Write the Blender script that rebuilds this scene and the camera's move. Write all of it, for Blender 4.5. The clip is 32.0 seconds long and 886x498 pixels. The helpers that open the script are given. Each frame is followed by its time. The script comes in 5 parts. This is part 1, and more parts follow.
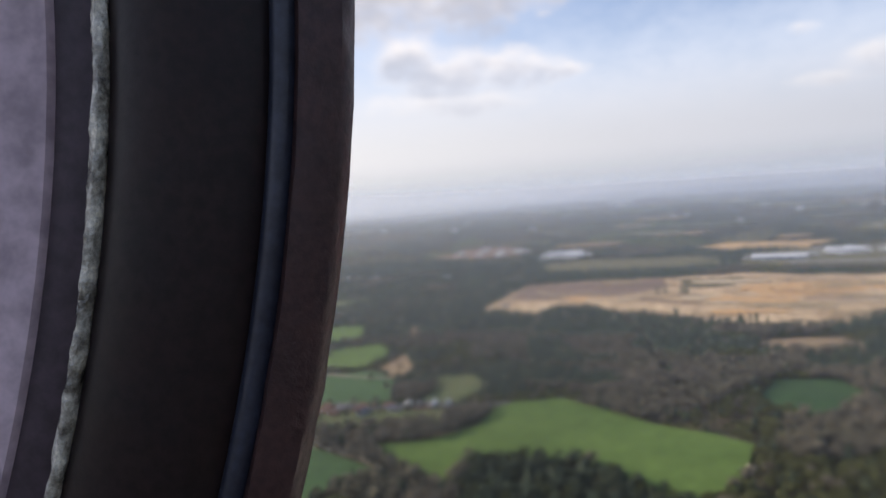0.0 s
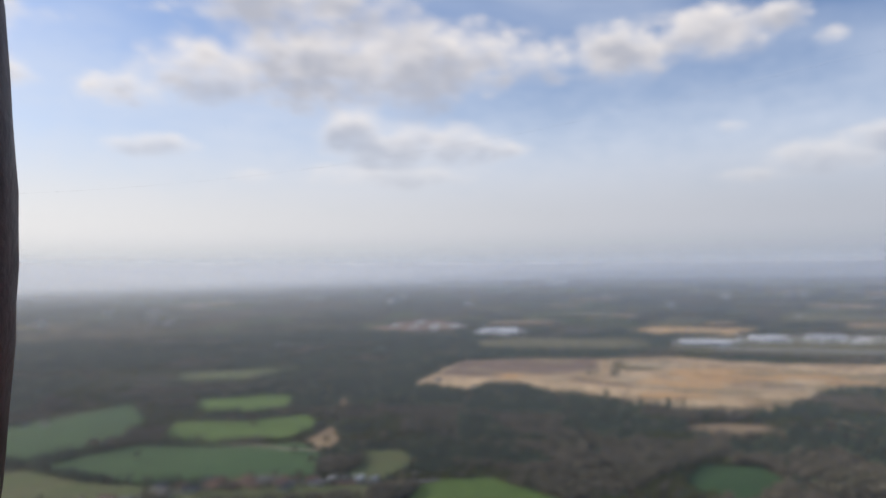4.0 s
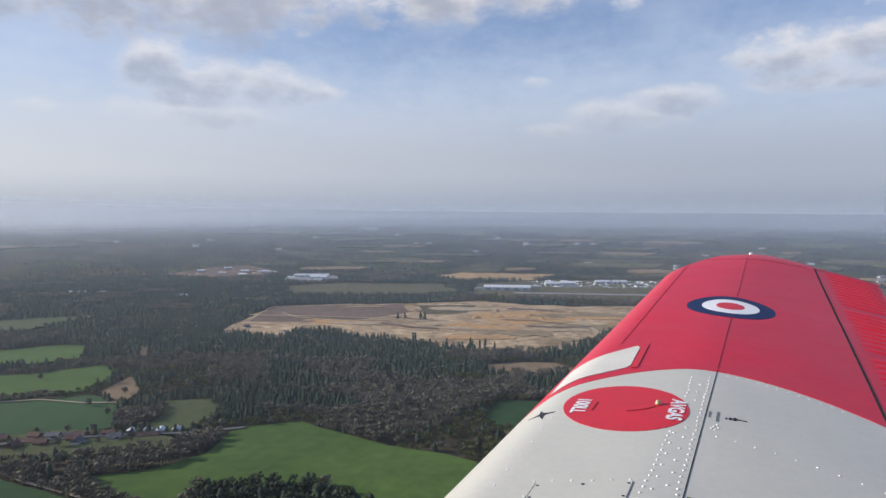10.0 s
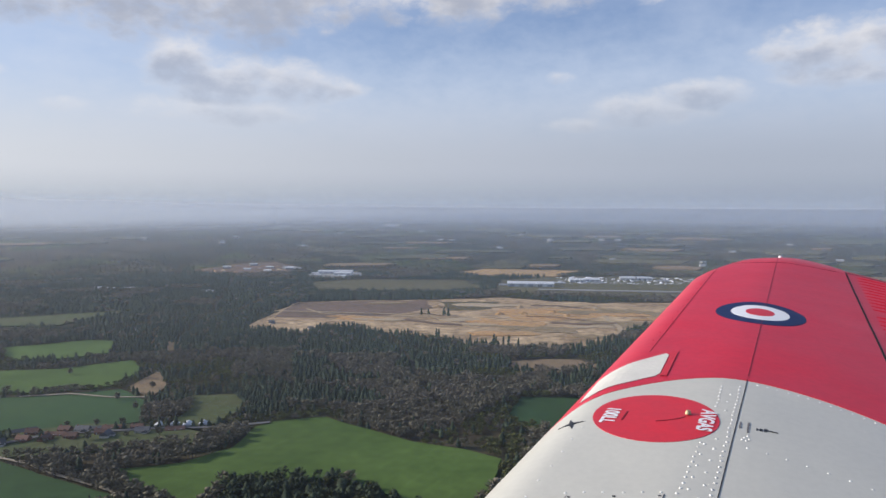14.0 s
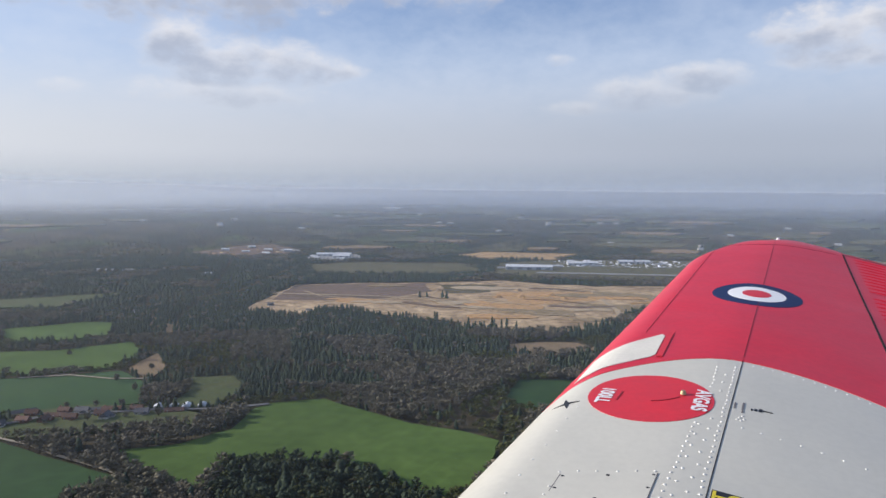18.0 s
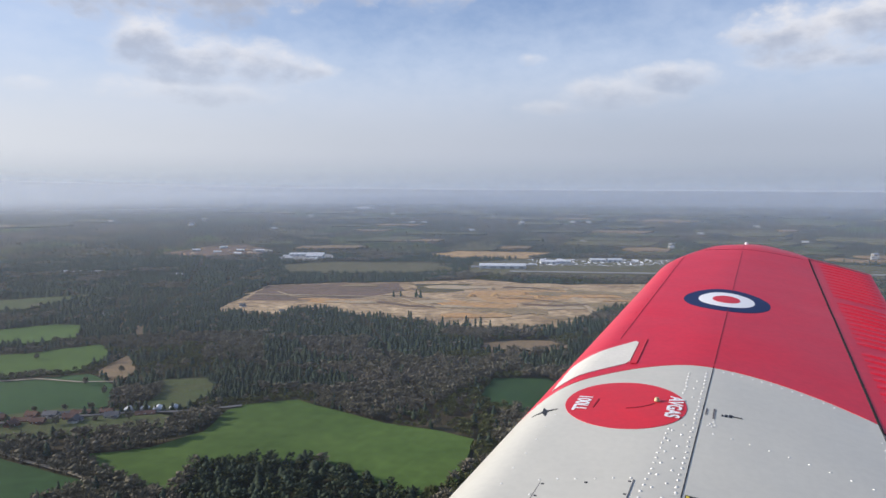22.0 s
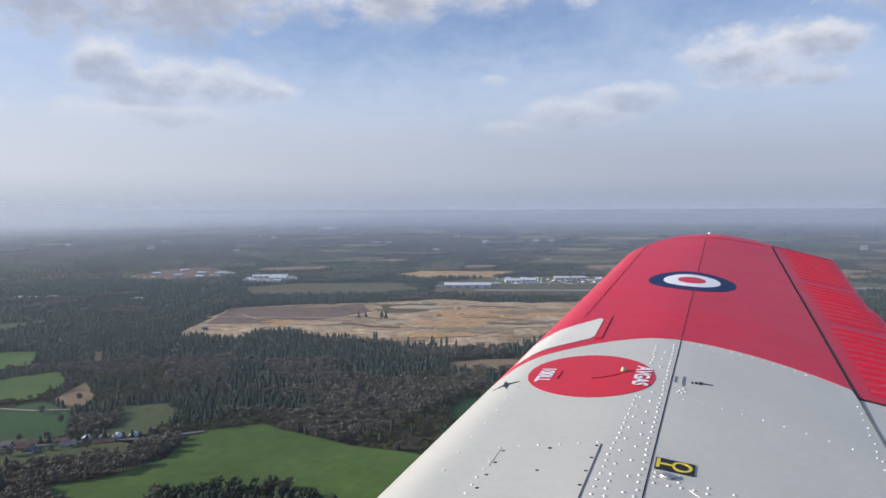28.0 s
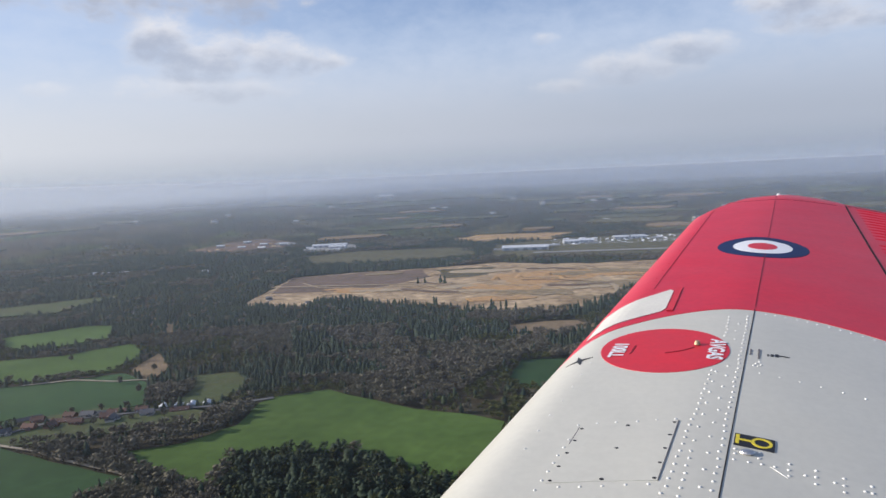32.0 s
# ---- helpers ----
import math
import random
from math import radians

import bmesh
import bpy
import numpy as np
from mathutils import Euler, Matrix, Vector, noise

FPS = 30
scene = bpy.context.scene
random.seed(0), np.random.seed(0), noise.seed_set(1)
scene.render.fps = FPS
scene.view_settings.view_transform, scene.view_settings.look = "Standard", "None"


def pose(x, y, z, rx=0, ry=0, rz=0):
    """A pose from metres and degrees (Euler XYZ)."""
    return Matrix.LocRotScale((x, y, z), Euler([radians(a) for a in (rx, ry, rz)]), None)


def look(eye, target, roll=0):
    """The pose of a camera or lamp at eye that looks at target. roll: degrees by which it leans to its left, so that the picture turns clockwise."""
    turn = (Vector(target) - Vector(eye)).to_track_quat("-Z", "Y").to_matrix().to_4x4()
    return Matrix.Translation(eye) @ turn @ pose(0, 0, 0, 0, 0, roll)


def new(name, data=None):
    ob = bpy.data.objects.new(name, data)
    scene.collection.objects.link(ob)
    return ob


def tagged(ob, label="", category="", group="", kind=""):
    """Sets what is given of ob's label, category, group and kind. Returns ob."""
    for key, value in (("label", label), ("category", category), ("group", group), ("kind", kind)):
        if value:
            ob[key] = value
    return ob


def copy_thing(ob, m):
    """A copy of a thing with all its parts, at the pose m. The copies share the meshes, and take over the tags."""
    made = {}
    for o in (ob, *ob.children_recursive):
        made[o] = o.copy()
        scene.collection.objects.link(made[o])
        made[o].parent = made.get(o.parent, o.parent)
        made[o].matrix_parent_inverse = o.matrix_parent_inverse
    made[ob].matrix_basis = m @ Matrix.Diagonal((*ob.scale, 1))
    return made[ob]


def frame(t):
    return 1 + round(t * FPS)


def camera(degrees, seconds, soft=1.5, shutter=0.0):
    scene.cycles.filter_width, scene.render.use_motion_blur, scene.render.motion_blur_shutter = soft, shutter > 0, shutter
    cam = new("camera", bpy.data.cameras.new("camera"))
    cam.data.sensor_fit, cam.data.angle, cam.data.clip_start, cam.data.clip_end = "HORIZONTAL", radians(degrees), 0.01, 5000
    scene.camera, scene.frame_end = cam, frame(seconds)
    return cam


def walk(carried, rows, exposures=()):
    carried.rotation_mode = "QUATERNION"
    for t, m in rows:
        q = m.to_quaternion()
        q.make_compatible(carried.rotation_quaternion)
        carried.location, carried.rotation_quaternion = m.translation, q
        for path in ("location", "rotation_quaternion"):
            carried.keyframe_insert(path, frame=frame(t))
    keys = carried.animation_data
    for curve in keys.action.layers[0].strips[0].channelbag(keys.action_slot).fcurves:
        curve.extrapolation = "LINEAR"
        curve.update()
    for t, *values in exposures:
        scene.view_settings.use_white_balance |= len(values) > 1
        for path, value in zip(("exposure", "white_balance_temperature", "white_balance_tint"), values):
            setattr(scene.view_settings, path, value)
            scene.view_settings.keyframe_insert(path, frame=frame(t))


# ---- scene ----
cam = camera(61.0, 32.0)
ROWS = [
    (0, pose(-0.468, -0.121, 220.000, 86.06, 3.86, 42.81)),
    (0.5, pose(-0.465, -0.119, 220.000, 88.12, 2.96, 42.99)),
    (1, pose(-0.450, -0.100, 220.060, 90.93, 1.23, 41.37)),
    (1.5, pose(-0.459, -0.102, 220.040, 92.04, -0.84, 40.08)),
    (2, pose(-0.432, -0.077, 220.070, 91.14, -0.99, 38.73)),
    (2.5, pose(-0.441, -0.086, 220.020, 91.16, -0.51, 39.58)),
    (3, pose(-0.420, -0.072, 220.250, 93.41, 1.43, 40.93)),
    (3.5, pose(-0.404, -0.054, 220.180, 91.65, 1.91, 38.05)),
    (5.5, pose(-0.350, 0.000, 220.030, 90.91, -3.06, 41.20)),
    (6, pose(-0.300, 0.000, 220.010, 91.75, -2.28, 40.60)),
    (6.5, pose(-0.200, 0.000, 220.030, 91.37, -1.69, 38.30)),
    (7, pose(-0.063, 0.000, 220.120, 91.30, -1.50, 35.20)),
    (7.5, pose(-0.014, -0.127, 220.093, 89.37, -2.08, 28.90)),
    (8, pose(-0.012, -0.064, 220.083, 88.43, -2.17, 24.45)),
    (8.5, pose(-0.009, -0.024, 220.033, 86.92, -1.15, 22.59)),
    (9, pose(-0.009, -0.018, 220.016, 87.52, -0.64, 22.39)),
    (9.5, pose(-0.005, -0.029, 220.015, 87.89, -0.21, 23.11)),
    (10, pose(0.001, -0.045, 220.023, 87.19, -0.40, 23.84)),
    (10.5, pose(0.001, -0.075, 220.060, 86.77, -0.58, 24.95)),
    (11, pose(-0.020, -0.062, 220.051, 87.02, -1.02, 25.67)),
    (11.5, pose(-0.016, -0.043, 220.009, 87.34, -0.02, 25.92)),
    (12, pose(-0.021, -0.025, 219.981, 88.28, 0.32, 25.75)),
    (12.5, pose(-0.014, -0.027, 219.993, 88.32, 0.23, 25.37)),
    (13, pose(-0.018, -0.039, 220.010, 87.21, -0.26, 25.63)),
    (13.5, pose(-0.008, -0.077, 220.074, 87.04, -0.31, 25.70)),
    (15.5, pose(-0.009, -0.036, 220.004, 86.36, -0.10, 25.25)),
    (16, pose(-0.007, -0.039, 220.006, 86.49, -0.19, 25.44)),
    (16.5, pose(-0.007, -0.037, 220.019, 86.20, 0.10, 25.70)),
    (17, pose(-0.008, -0.047, 220.028, 86.46, 0.21, 25.73)),
    (17.5, pose(-0.001, -0.051, 220.038, 85.86, 0.12, 25.49)),
    (18, pose(-0.005, -0.058, 220.053, 85.60, -0.45, 25.52)),
    (18.5, pose(-0.011, -0.056, 220.066, 85.54, -0.61, 25.17)),
    (19, pose(-0.008, -0.086, 220.096, 86.31, -0.73, 24.96)),
    (19.5, pose(-0.019, -0.077, 220.170, 84.75, -1.09, 25.28)),
    (20, pose(-0.023, -0.082, 220.115, 83.50, -1.70, 24.45)),
    (20.5, pose(-0.013, -0.085, 220.121, 83.13, -1.28, 24.30)),
    (21, pose(-0.012, -0.075, 220.094, 84.02, 0.09, 23.70)),
    (21.5, pose(0.007, -0.122, 220.161, 84.43, -0.06, 24.26)),
    (22, pose(-0.004, -0.110, 220.096, 85.56, -0.29, 23.49)),
    (22.5, pose(0.003, -0.087, 220.081, 86.96, 0.28, 22.23)),
    (23, pose(-0.012, -0.017, 219.988, 88.64, 1.01, 20.93)),
    (23.5, pose(-0.022, 0.032, 219.906, 90.35, 2.13, 19.88)),
    (24, pose(-0.021, 0.044, 219.911, 90.67, 2.11, 19.81)),
    (24.5, pose(-0.049, 0.061, 219.878, 91.66, 1.39, 19.09)),
    (26.5, pose(-0.013, 0.032, 219.892, 90.40, 1.62, 16.56)),
    (27, pose(-0.035, 0.033, 219.856, 90.54, 0.74, 17.43)),
    (27.5, pose(-0.039, 0.032, 219.866, 89.11, 0.07, 18.61)),
    (28, pose(-0.022, 0.012, 219.935, 87.07, 0.26, 20.77)),
    (28.5, pose(-0.014, -0.017, 219.935, 87.15, 0.43, 22.20)),
    (29, pose(-0.015, -0.015, 219.948, 86.47, 0.69, 22.61)),
    (29.5, pose(-0.022, -0.029, 219.979, 85.59, 1.09, 23.48)),
    (30, pose(-0.032, -0.090, 220.084, 84.47, -0.07, 24.27)),
    (30.5, pose(-0.006, -0.108, 220.097, 82.31, 1.08, 24.28)),
    (31, pose(-0.012, -0.094, 220.077, 81.84, 0.01, 24.46)),
    (31.5, pose(-0.025, -0.082, 220.033, 82.24, 0.97, 25.90)),
    (32, pose(-0.041, -0.036, 219.987, 84.45, 2.63, 24.94)),
]
EXPO = [(0.0, 0.46, 7150, 15), (1.0, 0.56, 6950, 12), (2.0, 0.24, 6950, 12), (3.0, 0.18, 7000, 13), (5.8, 0.0, 6800, 12), (6.6, -0.24, 6600, 11), (7.2, -0.24, 6500, 11), (8.0, 0.0, 6500, 11), (16.0, 0.02, 6500, 11),
        (18.0, 0.08, 6500, 11), (20.0, 0.14, 6500, 11), (21.0, 0.16, 6500, 11), (22.0, 0.12, 6500, 11), (23.5, 0.08, 6200, 11), (27.0, 0.06, 6200, 11), (28.0, 0.04, 6350, 11), (30.0, -0.04, 6500, 11), (31.0, 0.12, 6500, 11), (32.0, 0.08, 6500, 11)]
walk(cam, ROWS, EXPO)

# ---------------------------------------------------------------- light
EYE_H = 220.0                                  # flying height over the plain
SUN_AZ, SUN_EL = -110.0, 23.0                  # bearing (clockwise from +y) and height of the sun
sun_dir = Vector((math.sin(radians(SUN_AZ)) * math.cos(radians(SUN_EL)),
                  math.cos(radians(SUN_AZ)) * math.cos(radians(SUN_EL)), math.sin(radians(SUN_EL))))
sun_data = bpy.data.lights.new("sun", "SUN")
sun_data.energy, sun_data.angle, sun_data.color = 5.0, radians(0.6), (1.0, 0.92, 0.82)
sun = new("sun", sun_data)
sun.matrix_world = look(sun_dir * 3000 + Vector((0, 0, EYE_H)), (0, 0, EYE_H))


class Nodes:
    """Short hand for wiring a node tree."""
    def __init__(self, tree):
        self.t = tree
        tree.nodes.clear()

    def add(self, kind, operation=None, data_type=None, blend_type=None, interpolation_type=None):
        n = self.t.nodes.new(kind)
        if operation:
            n.operation = operation
        if data_type:
            n.data_type = data_type
        if blend_type:
            n.blend_type = blend_type
        if interpolation_type:
            n.interpolation_type = interpolation_type
        return n

    def link(self, a, b):
        self.t.links.new(a, b)

    def put(self, socket, v):
        if isinstance(v, bpy.types.NodeSocket):
            self.link(v, socket)
        else:
            socket.default_value = v

    def math(self, op, a, b=0.0, c=0.0):
        n = self.add("ShaderNodeMath", operation=op)
        for s, v in zip(n.inputs, (a, b, c)):
            self.put(s, v)
        return n.outputs[0]

    def mix(self, f, a, b, blend="MIX"):
        n = self.add("ShaderNodeMix", data_type="RGBA", blend_type=blend)
        n.clamp_factor = True
        self.put(n.inputs[0], f), self.put(n.inputs[6], a), self.put(n.inputs[7], b)
        return n.outputs[2]

    def ramp(self, f, lo, hi, a=0.0, b=1.0):
        n = self.add("ShaderNodeMapRange", interpolation_type="SMOOTHSTEP")
        for s, v in zip(n.inputs, (f, lo, hi, a, b)):
            self.put(s, v)
        return n.outputs[0]

    def noise(self, vec, scale, detail=4.0, rough=0.55, dist=0.0):
        n = self.add("ShaderNodeTexNoise")
        n.inputs["Scale"].default_value, n.inputs["Detail"].default_value = scale, detail
        n.inputs["Roughness"].default_value, n.inputs["Distortion"].default_value = rough, dist
        if vec is not None:
            self.link(vec, n.inputs["Vector"])
        return n.outputs[0]


def rgb(r, g, b):
    return (r, g, b, 1.0)


# the sky: clear-air scattering with a broken bank of cumulus and thin veils above the haze
world = bpy.data.worlds.new("sky")
scene.world = world
world.use_nodes = True
N = Nodes(world.node_tree)
co = N.add("ShaderNodeTexCoord").outputs["Generated"]
sky = N.add("ShaderNodeTexSky")
sky.sky_type, sky.sun_disc, sky.sun_elevation, sky.sun_rotation = "NISHITA", False, radians(SUN_EL), radians(SUN_AZ)
sky.altitude, sky.air_density, sky.dust_density, sky.ozone_density = 220.0, 1.0, 2.2, 1.6
sep = N.add("ShaderNodeSeparateXYZ")
N.link(co, sep.inputs[0])
az = N.math("MULTIPLY", N.math("ARCTAN2", sep.outputs[0], sep.outputs[1]), 57.2958)
el = N.math("MULTIPLY", N.math("ARCSINE", sep.outputs[2]), 57.2958)
flat = N.add("ShaderNodeCombineXYZ")
N.link(az, flat.inputs[0])
N.link(N.math("MULTIPLY", el, 1.7), flat.inputs[1])
big = N.noise(flat.outputs[0], 0.22, 5.0, 0.55)
fine = N.noise(flat.outputs[0], 0.75, 8.0, 0.66, 0.5)
puff = N.add("ShaderNodeTexVoronoi")
puff.feature = "SMOOTH_F1"
puff.inputs["Scale"].default_value, puff.inputs["Detail"].default_value, puff.inputs["Roughness"].default_value = 0.42, 2.5, 0.55
puff.inputs["Smoothness"].default_value = 0.5
N.link(flat.outputs[0], puff.inputs["Vector"])
lobes = N.math("SUBTRACT", 0.42, puff.outputs["Distance"])
wob = N.math("ADD", N.math("MULTIPLY", N.math("SUBTRACT", big, 0.5), 2.6), N.math("MULTIPLY", N.math("SUBTRACT", fine, 0.5), 2.0))
wob = N.math("ADD", wob, N.math("MULTIPLY", lobes, 1.1))
# bearing, height, half width, half height and density of the single clouds, in degrees
CLOUDS = [(-61, 12.6, 2.6, 1.2, 0.0), (-55, 14.4, 4.2, 2.0, 0.1), (-48, 15.4, 5.4, 3.2, 0.3), (-41.5, 15.2, 4.8, 2.9, 0.3), (-35.5, 15.4, 3.8, 2.2, 0.2), (-30, 15.2, 2.6, 1.5, 0.0),
          (-24.5, 15.4, 3.2, 1.8, 0.2), (-18.0, 16.2, 3.6, 1.6, 0.2), (-13.6, 16.8, 1.8, 1.0, 0.0), (-10.2, 15.0, 1.3, 0.7, -0.7), (-49, 20.0, 8.0, 3.0, 0.1),
          (-44.4, 10.4, 2.2, 1.6, 0.3), (-41.5, 9.2, 4.0, 1.5, 0.3), (-36.6, 9.1, 3.4, 1.3, 0.2), (-33.4, 8.7, 1.8, 0.7, 0.0), (-42, 7.0, 6.5, 1.0, -0.1),
          (1.5, 10.6, 4.4, 1.7, 0.1), (5.6, 11.2, 2.8, 1.3, 0.1), (2.5, 9.1, 4.6, 0.8, 0.0), (-6.6, 8.2, 3.0, 0.9, 0.1), (-10.8, 7.2, 4.0, 1.1, 0.1), (-15.0, 6.2, 2.6, 0.6, -0.3), (-16.8, 9.7, 1.1, 0.45, -0.4),
          (-59.3, 8.9, 2.8, 0.8, -0.1), (-52, 6.9, 1.6, 0.5, -0.2), (-77, 17, 9, 3.5, 0.0), (-70, 13.2, 3.4, 1.2, 0.0), (10, 14.6, 3.6, 1.6, 0.3)]
dens, under = None, None
for a, e, w, h, gain in CLOUDS:
    dx = N.math("DIVIDE", N.math("SUBTRACT", az, a), w)
    dy = N.math("DIVIDE", N.math("SUBTRACT", el, e), h)
    d = N.math("SUBTRACT", 1.75 + gain, N.math("ADD", N.math("MULTIPLY", dx, dx), N.math("MULTIPLY", dy, dy)))
    d = N.math("MAXIMUM", d, -2.6)
    low = N.math("MAXIMUM", N.math("MINIMUM", dy, 1.0), -1.0)
    u = N.math("SUBTRACT", d, N.math("MULTIPLY", low, 1.1))
    dens = d if dens is None else N.math("SMOOTH_MAX", dens, d, 0.8)
    under = u if under is None else N.math("MAXIMUM", under, u)
thick = N.math("ADD", dens, wob)
mask = N.math("MULTIPLY", N.ramp(thick, -0.75, 1.55), N.ramp(el, 5.0, 15.0, 0.46, 0.94))
shade = N.ramp(N.math("ADD", under, N.math("ADD", N.math("MULTIPLY", N.math("SUBTRACT", big, 0.5), 4.0), N.math("MULTIPLY", wob, 0.3))), 0.4, 2.5)
STREAK = N.add("ShaderNodeCombineXYZ")
N.link(N.math("MULTIPLY", az, 0.3), STREAK.inputs[0])
N.link(el, STREAK.inputs[1])
veil = N.math("MULTIPLY", N.ramp(N.noise(STREAK.outputs[0], 0.13, 4.0, 0.5, 0.3), 0.36, 0.80), 0.55)
sunward = N.ramp(az, 5.0, -95.0)
CLOUD_LIT, CLOUD_GREY, VEIL_C = rgb(7.7, 7.6, 7.7), rgb(4.0, 4.3, 5.1), rgb(5.6, 6.4, 7.8)
hazecol = N.mix(sunward, rgb(4.0, 4.45, 5.35), rgb(7.5, 7.7, 8.0))
SKY_GAIN = N.mix(1.0, sky.outputs[0], rgb(0.82, 1.0, 1.34), "MULTIPLY")
base = N.mix(veil, SKY_GAIN, VEIL_C)
base = N.mix(N.math("MULTIPLY", N.ramp(N.math("ADD", el, N.math("MULTIPLY", wob, 1.2)), 17.5, 3.0), 0.92), base, N.mix(N.ramp(el, 3.0, 11.0), hazecol, rgb(5.7, 6.5, 7.9)))
cloudcol = N.mix(shade, CLOUD_LIT, CLOUD_GREY)
cloudcol = N.mix(N.ramp(el, 9.0, 3.0, 0.0, 0.6), cloudcol, hazecol)
final = N.mix(mask, base, cloudcol)
final = N.mix(N.math("MULTIPLY", N.ramp(el, 3.0, 0.4), 0.95), final, N.mix(1.0, hazecol, rgb(0.80, 0.83, 0.85), "MULTIPLY"))
bg = N.add("ShaderNodeBackground")
N.link(final, bg.inputs[0])
bg.inputs[1].default_value = 0.105
N.link(bg.outputs[0], N.add("ShaderNodeOutputWorld").inputs[0])


# ---------------------------------------------------------------- materials
def material(name, col, rough=0.8, metal=0.0, var=None, scale=1.0, amount=0.5, bump=0.0, bump_scale=None,
             spec=0.4, island=0.0, detail=5.0, coat=0.0, per_object=0.0, fine=None, grain=0.28, bump_detail=5.0, rows=0.0, bump_depth=0.0):
    """col mixed towards var by two scales of noise in object metres; island: spread of brightness from piece to piece."""
    m = bpy.data.materials.new(name)
    m.use_nodes = True
    n = Nodes(m.node_tree)
    out = n.add("ShaderNodeOutputMaterial")
    b = n.add("ShaderNodeBsdfPrincipled")
    n.link(b.outputs[0], out.inputs[0])
    b.inputs["Roughness"].default_value, b.inputs["Metallic"].default_value = rough, metal
    b.inputs["Specular IOR Level"].default_value = spec
    b.inputs["Coat Weight"].default_value = coat
    pos = n.add("ShaderNodeNewGeometry").outputs["Position"]
    c = col
    if var is not None:
        f = n.ramp(n.noise(pos, scale, detail, 0.6), 0.5 - amount * 0.5, 0.5 + amount * 0.5)
        c = n.mix(f, col, var)
        f2 = n.ramp(n.noise(pos, (fine or scale * 7.0), 3.0, 0.6), 0.25, 0.75, 1 - grain, 1 + grain)
        g = n.add("ShaderNodeCombineColor")
        for s in g.inputs:
            n.link(f2, s)
        c = n.mix(1.0, c, g.outputs[0], "MULTIPLY")
    if rows:
        # drill rows and tramlines left by the tractor
        wave = n.add("ShaderNodeTexWave")
        wave.inputs["Scale"].default_value, wave.inputs["Distortion"].default_value, wave.inputs["Detail Scale"].default_value = 0.016, 1.2, 0.3
        n.link(pos, wave.inputs["Vector"])
        g = n.add("ShaderNodeCombineColor")
        f4 = n.math("MULTIPLY", n.ramp(wave.outputs["Fac"], 0.0, 0.12, 1.0 + rows, 1.0), n.ramp(n.noise(pos, 0.006, 3.0, 0.5), 0.35, 0.65, 0.86, 1.14))
        for s in g.inputs:
            n.link(f4, s)
        c = n.mix(1.0, c, g.outputs[0], "MULTIPLY")
    if island or per_object:
        src = n.add("ShaderNodeNewGeometry").outputs["Random Per Island"] if island else n.add("ShaderNodeObjectInfo").outputs["Random"]
        k = island or per_object
        f3 = n.ramp(src, 0.0, 1.0, 1.0 - k, 1.0 + k)
        g = n.add("ShaderNodeCombineColor")
        for s in g.inputs:
            n.link(f3, s)
        c = n.mix(1.0, c, g.outputs[0], "MULTIPLY")
    n.put(b.inputs["Base Color"], c)
    if bump:
        bp = n.add("ShaderNodeBump")
        bp.inputs["Strength"].default_value, bp.inputs["Distance"].default_value = min(1.0, bump), bump_depth or bump
        n.link(n.noise(pos, bump_scale or scale * 5, bump_detail, 0.6), bp.inputs["Height"])
        n.link(bp.outputs[0], b.inputs["Normal"])
    return m


def perspex(name, rough):
    """Clear acrylic, roughened to blur what lies behind it."""
    m = bpy.data.materials.new(name)
    m.use_nodes = True
    n = Nodes(m.node_tree)
    b = n.add("ShaderNodeBsdfRefraction")
    n.link(b.outputs[0], n.add("ShaderNodeOutputMaterial").inputs[0])
    b.inputs["Color"].default_value, b.inputs["IOR"].default_value = rgb(0.985, 0.99, 0.99), 1.49
    pos = n.add("ShaderNodeNewGeometry").outputs["Position"]
    n.link(n.ramp(n.noise(pos, 9.0, 4.0, 0.6), 0.3, 0.7, rough * 0.85, rough * 1.15), b.inputs["Roughness"])
    return m


RED = material("red_wing_paint", rgb(0.64, 0.016, 0.036), 0.40, var=rgb(0.56, 0.024, 0.046), scale=3.0, amount=0.8, spec=0.36, fine=40, grain=0.05, bump=0.07, bump_scale=4.5, bump_detail=0.5)
GREY = material("pale_grey_wing_paint", rgb(0.60, 0.580, 0.495), 0.38, var=rgb(0.53, 0.515, 0.445), scale=2.2, amount=0.9, spec=0.35, fine=50, grain=0.03, bump=0.07, bump_scale=4.5, bump_detail=0.5)
DISC_RED = material("signal_red_decal", rgb(0.66, 0.022, 0.036), 0.45, var=rgb(0.58, 0.03, 0.045), scale=9, amount=0.7, fine=60, grain=0.04)
CREAM = material("cream_tape", rgb(0.72, 0.69, 0.60), 0.5, var=rgb(0.64, 0.61, 0.53), scale=12, amount=0.8, grain=0.05)
WHITE = material("white_decal", rgb(0.80, 0.80, 0.80), 0.45)
BLUE = material("dark_blue_decal", rgb(0.012, 0.024, 0.085), 0.5, spec=0.25)
SANDTRACK = material("worn_sand_track", rgb(0.43, 0.34, 0.22), 0.95, var=rgb(0.33, 0.25, 0.15), scale=0.05, amount=0.8)
BLACK = material("black_decal", rgb(0.02, 0.02, 0.022), 0.5)
YELLOW = material("yellow_decal", rgb(0.72, 0.58, 0.05), 0.5)
SEAM = material("weathered_joint", rgb(0.16, 0.15, 0.15), 0.8)
GAP = material("dark_gap", rgb(0.015, 0.012, 0.012), 0.9)
RIVET_M = material("painted_rivet", rgb(0.80, 0.785, 0.73), 0.4, spec=0.4, per_object=0.1)
METAL = material("bare_metal", rgb(0.62, 0.60, 0.57), 0.35, metal=0.9)
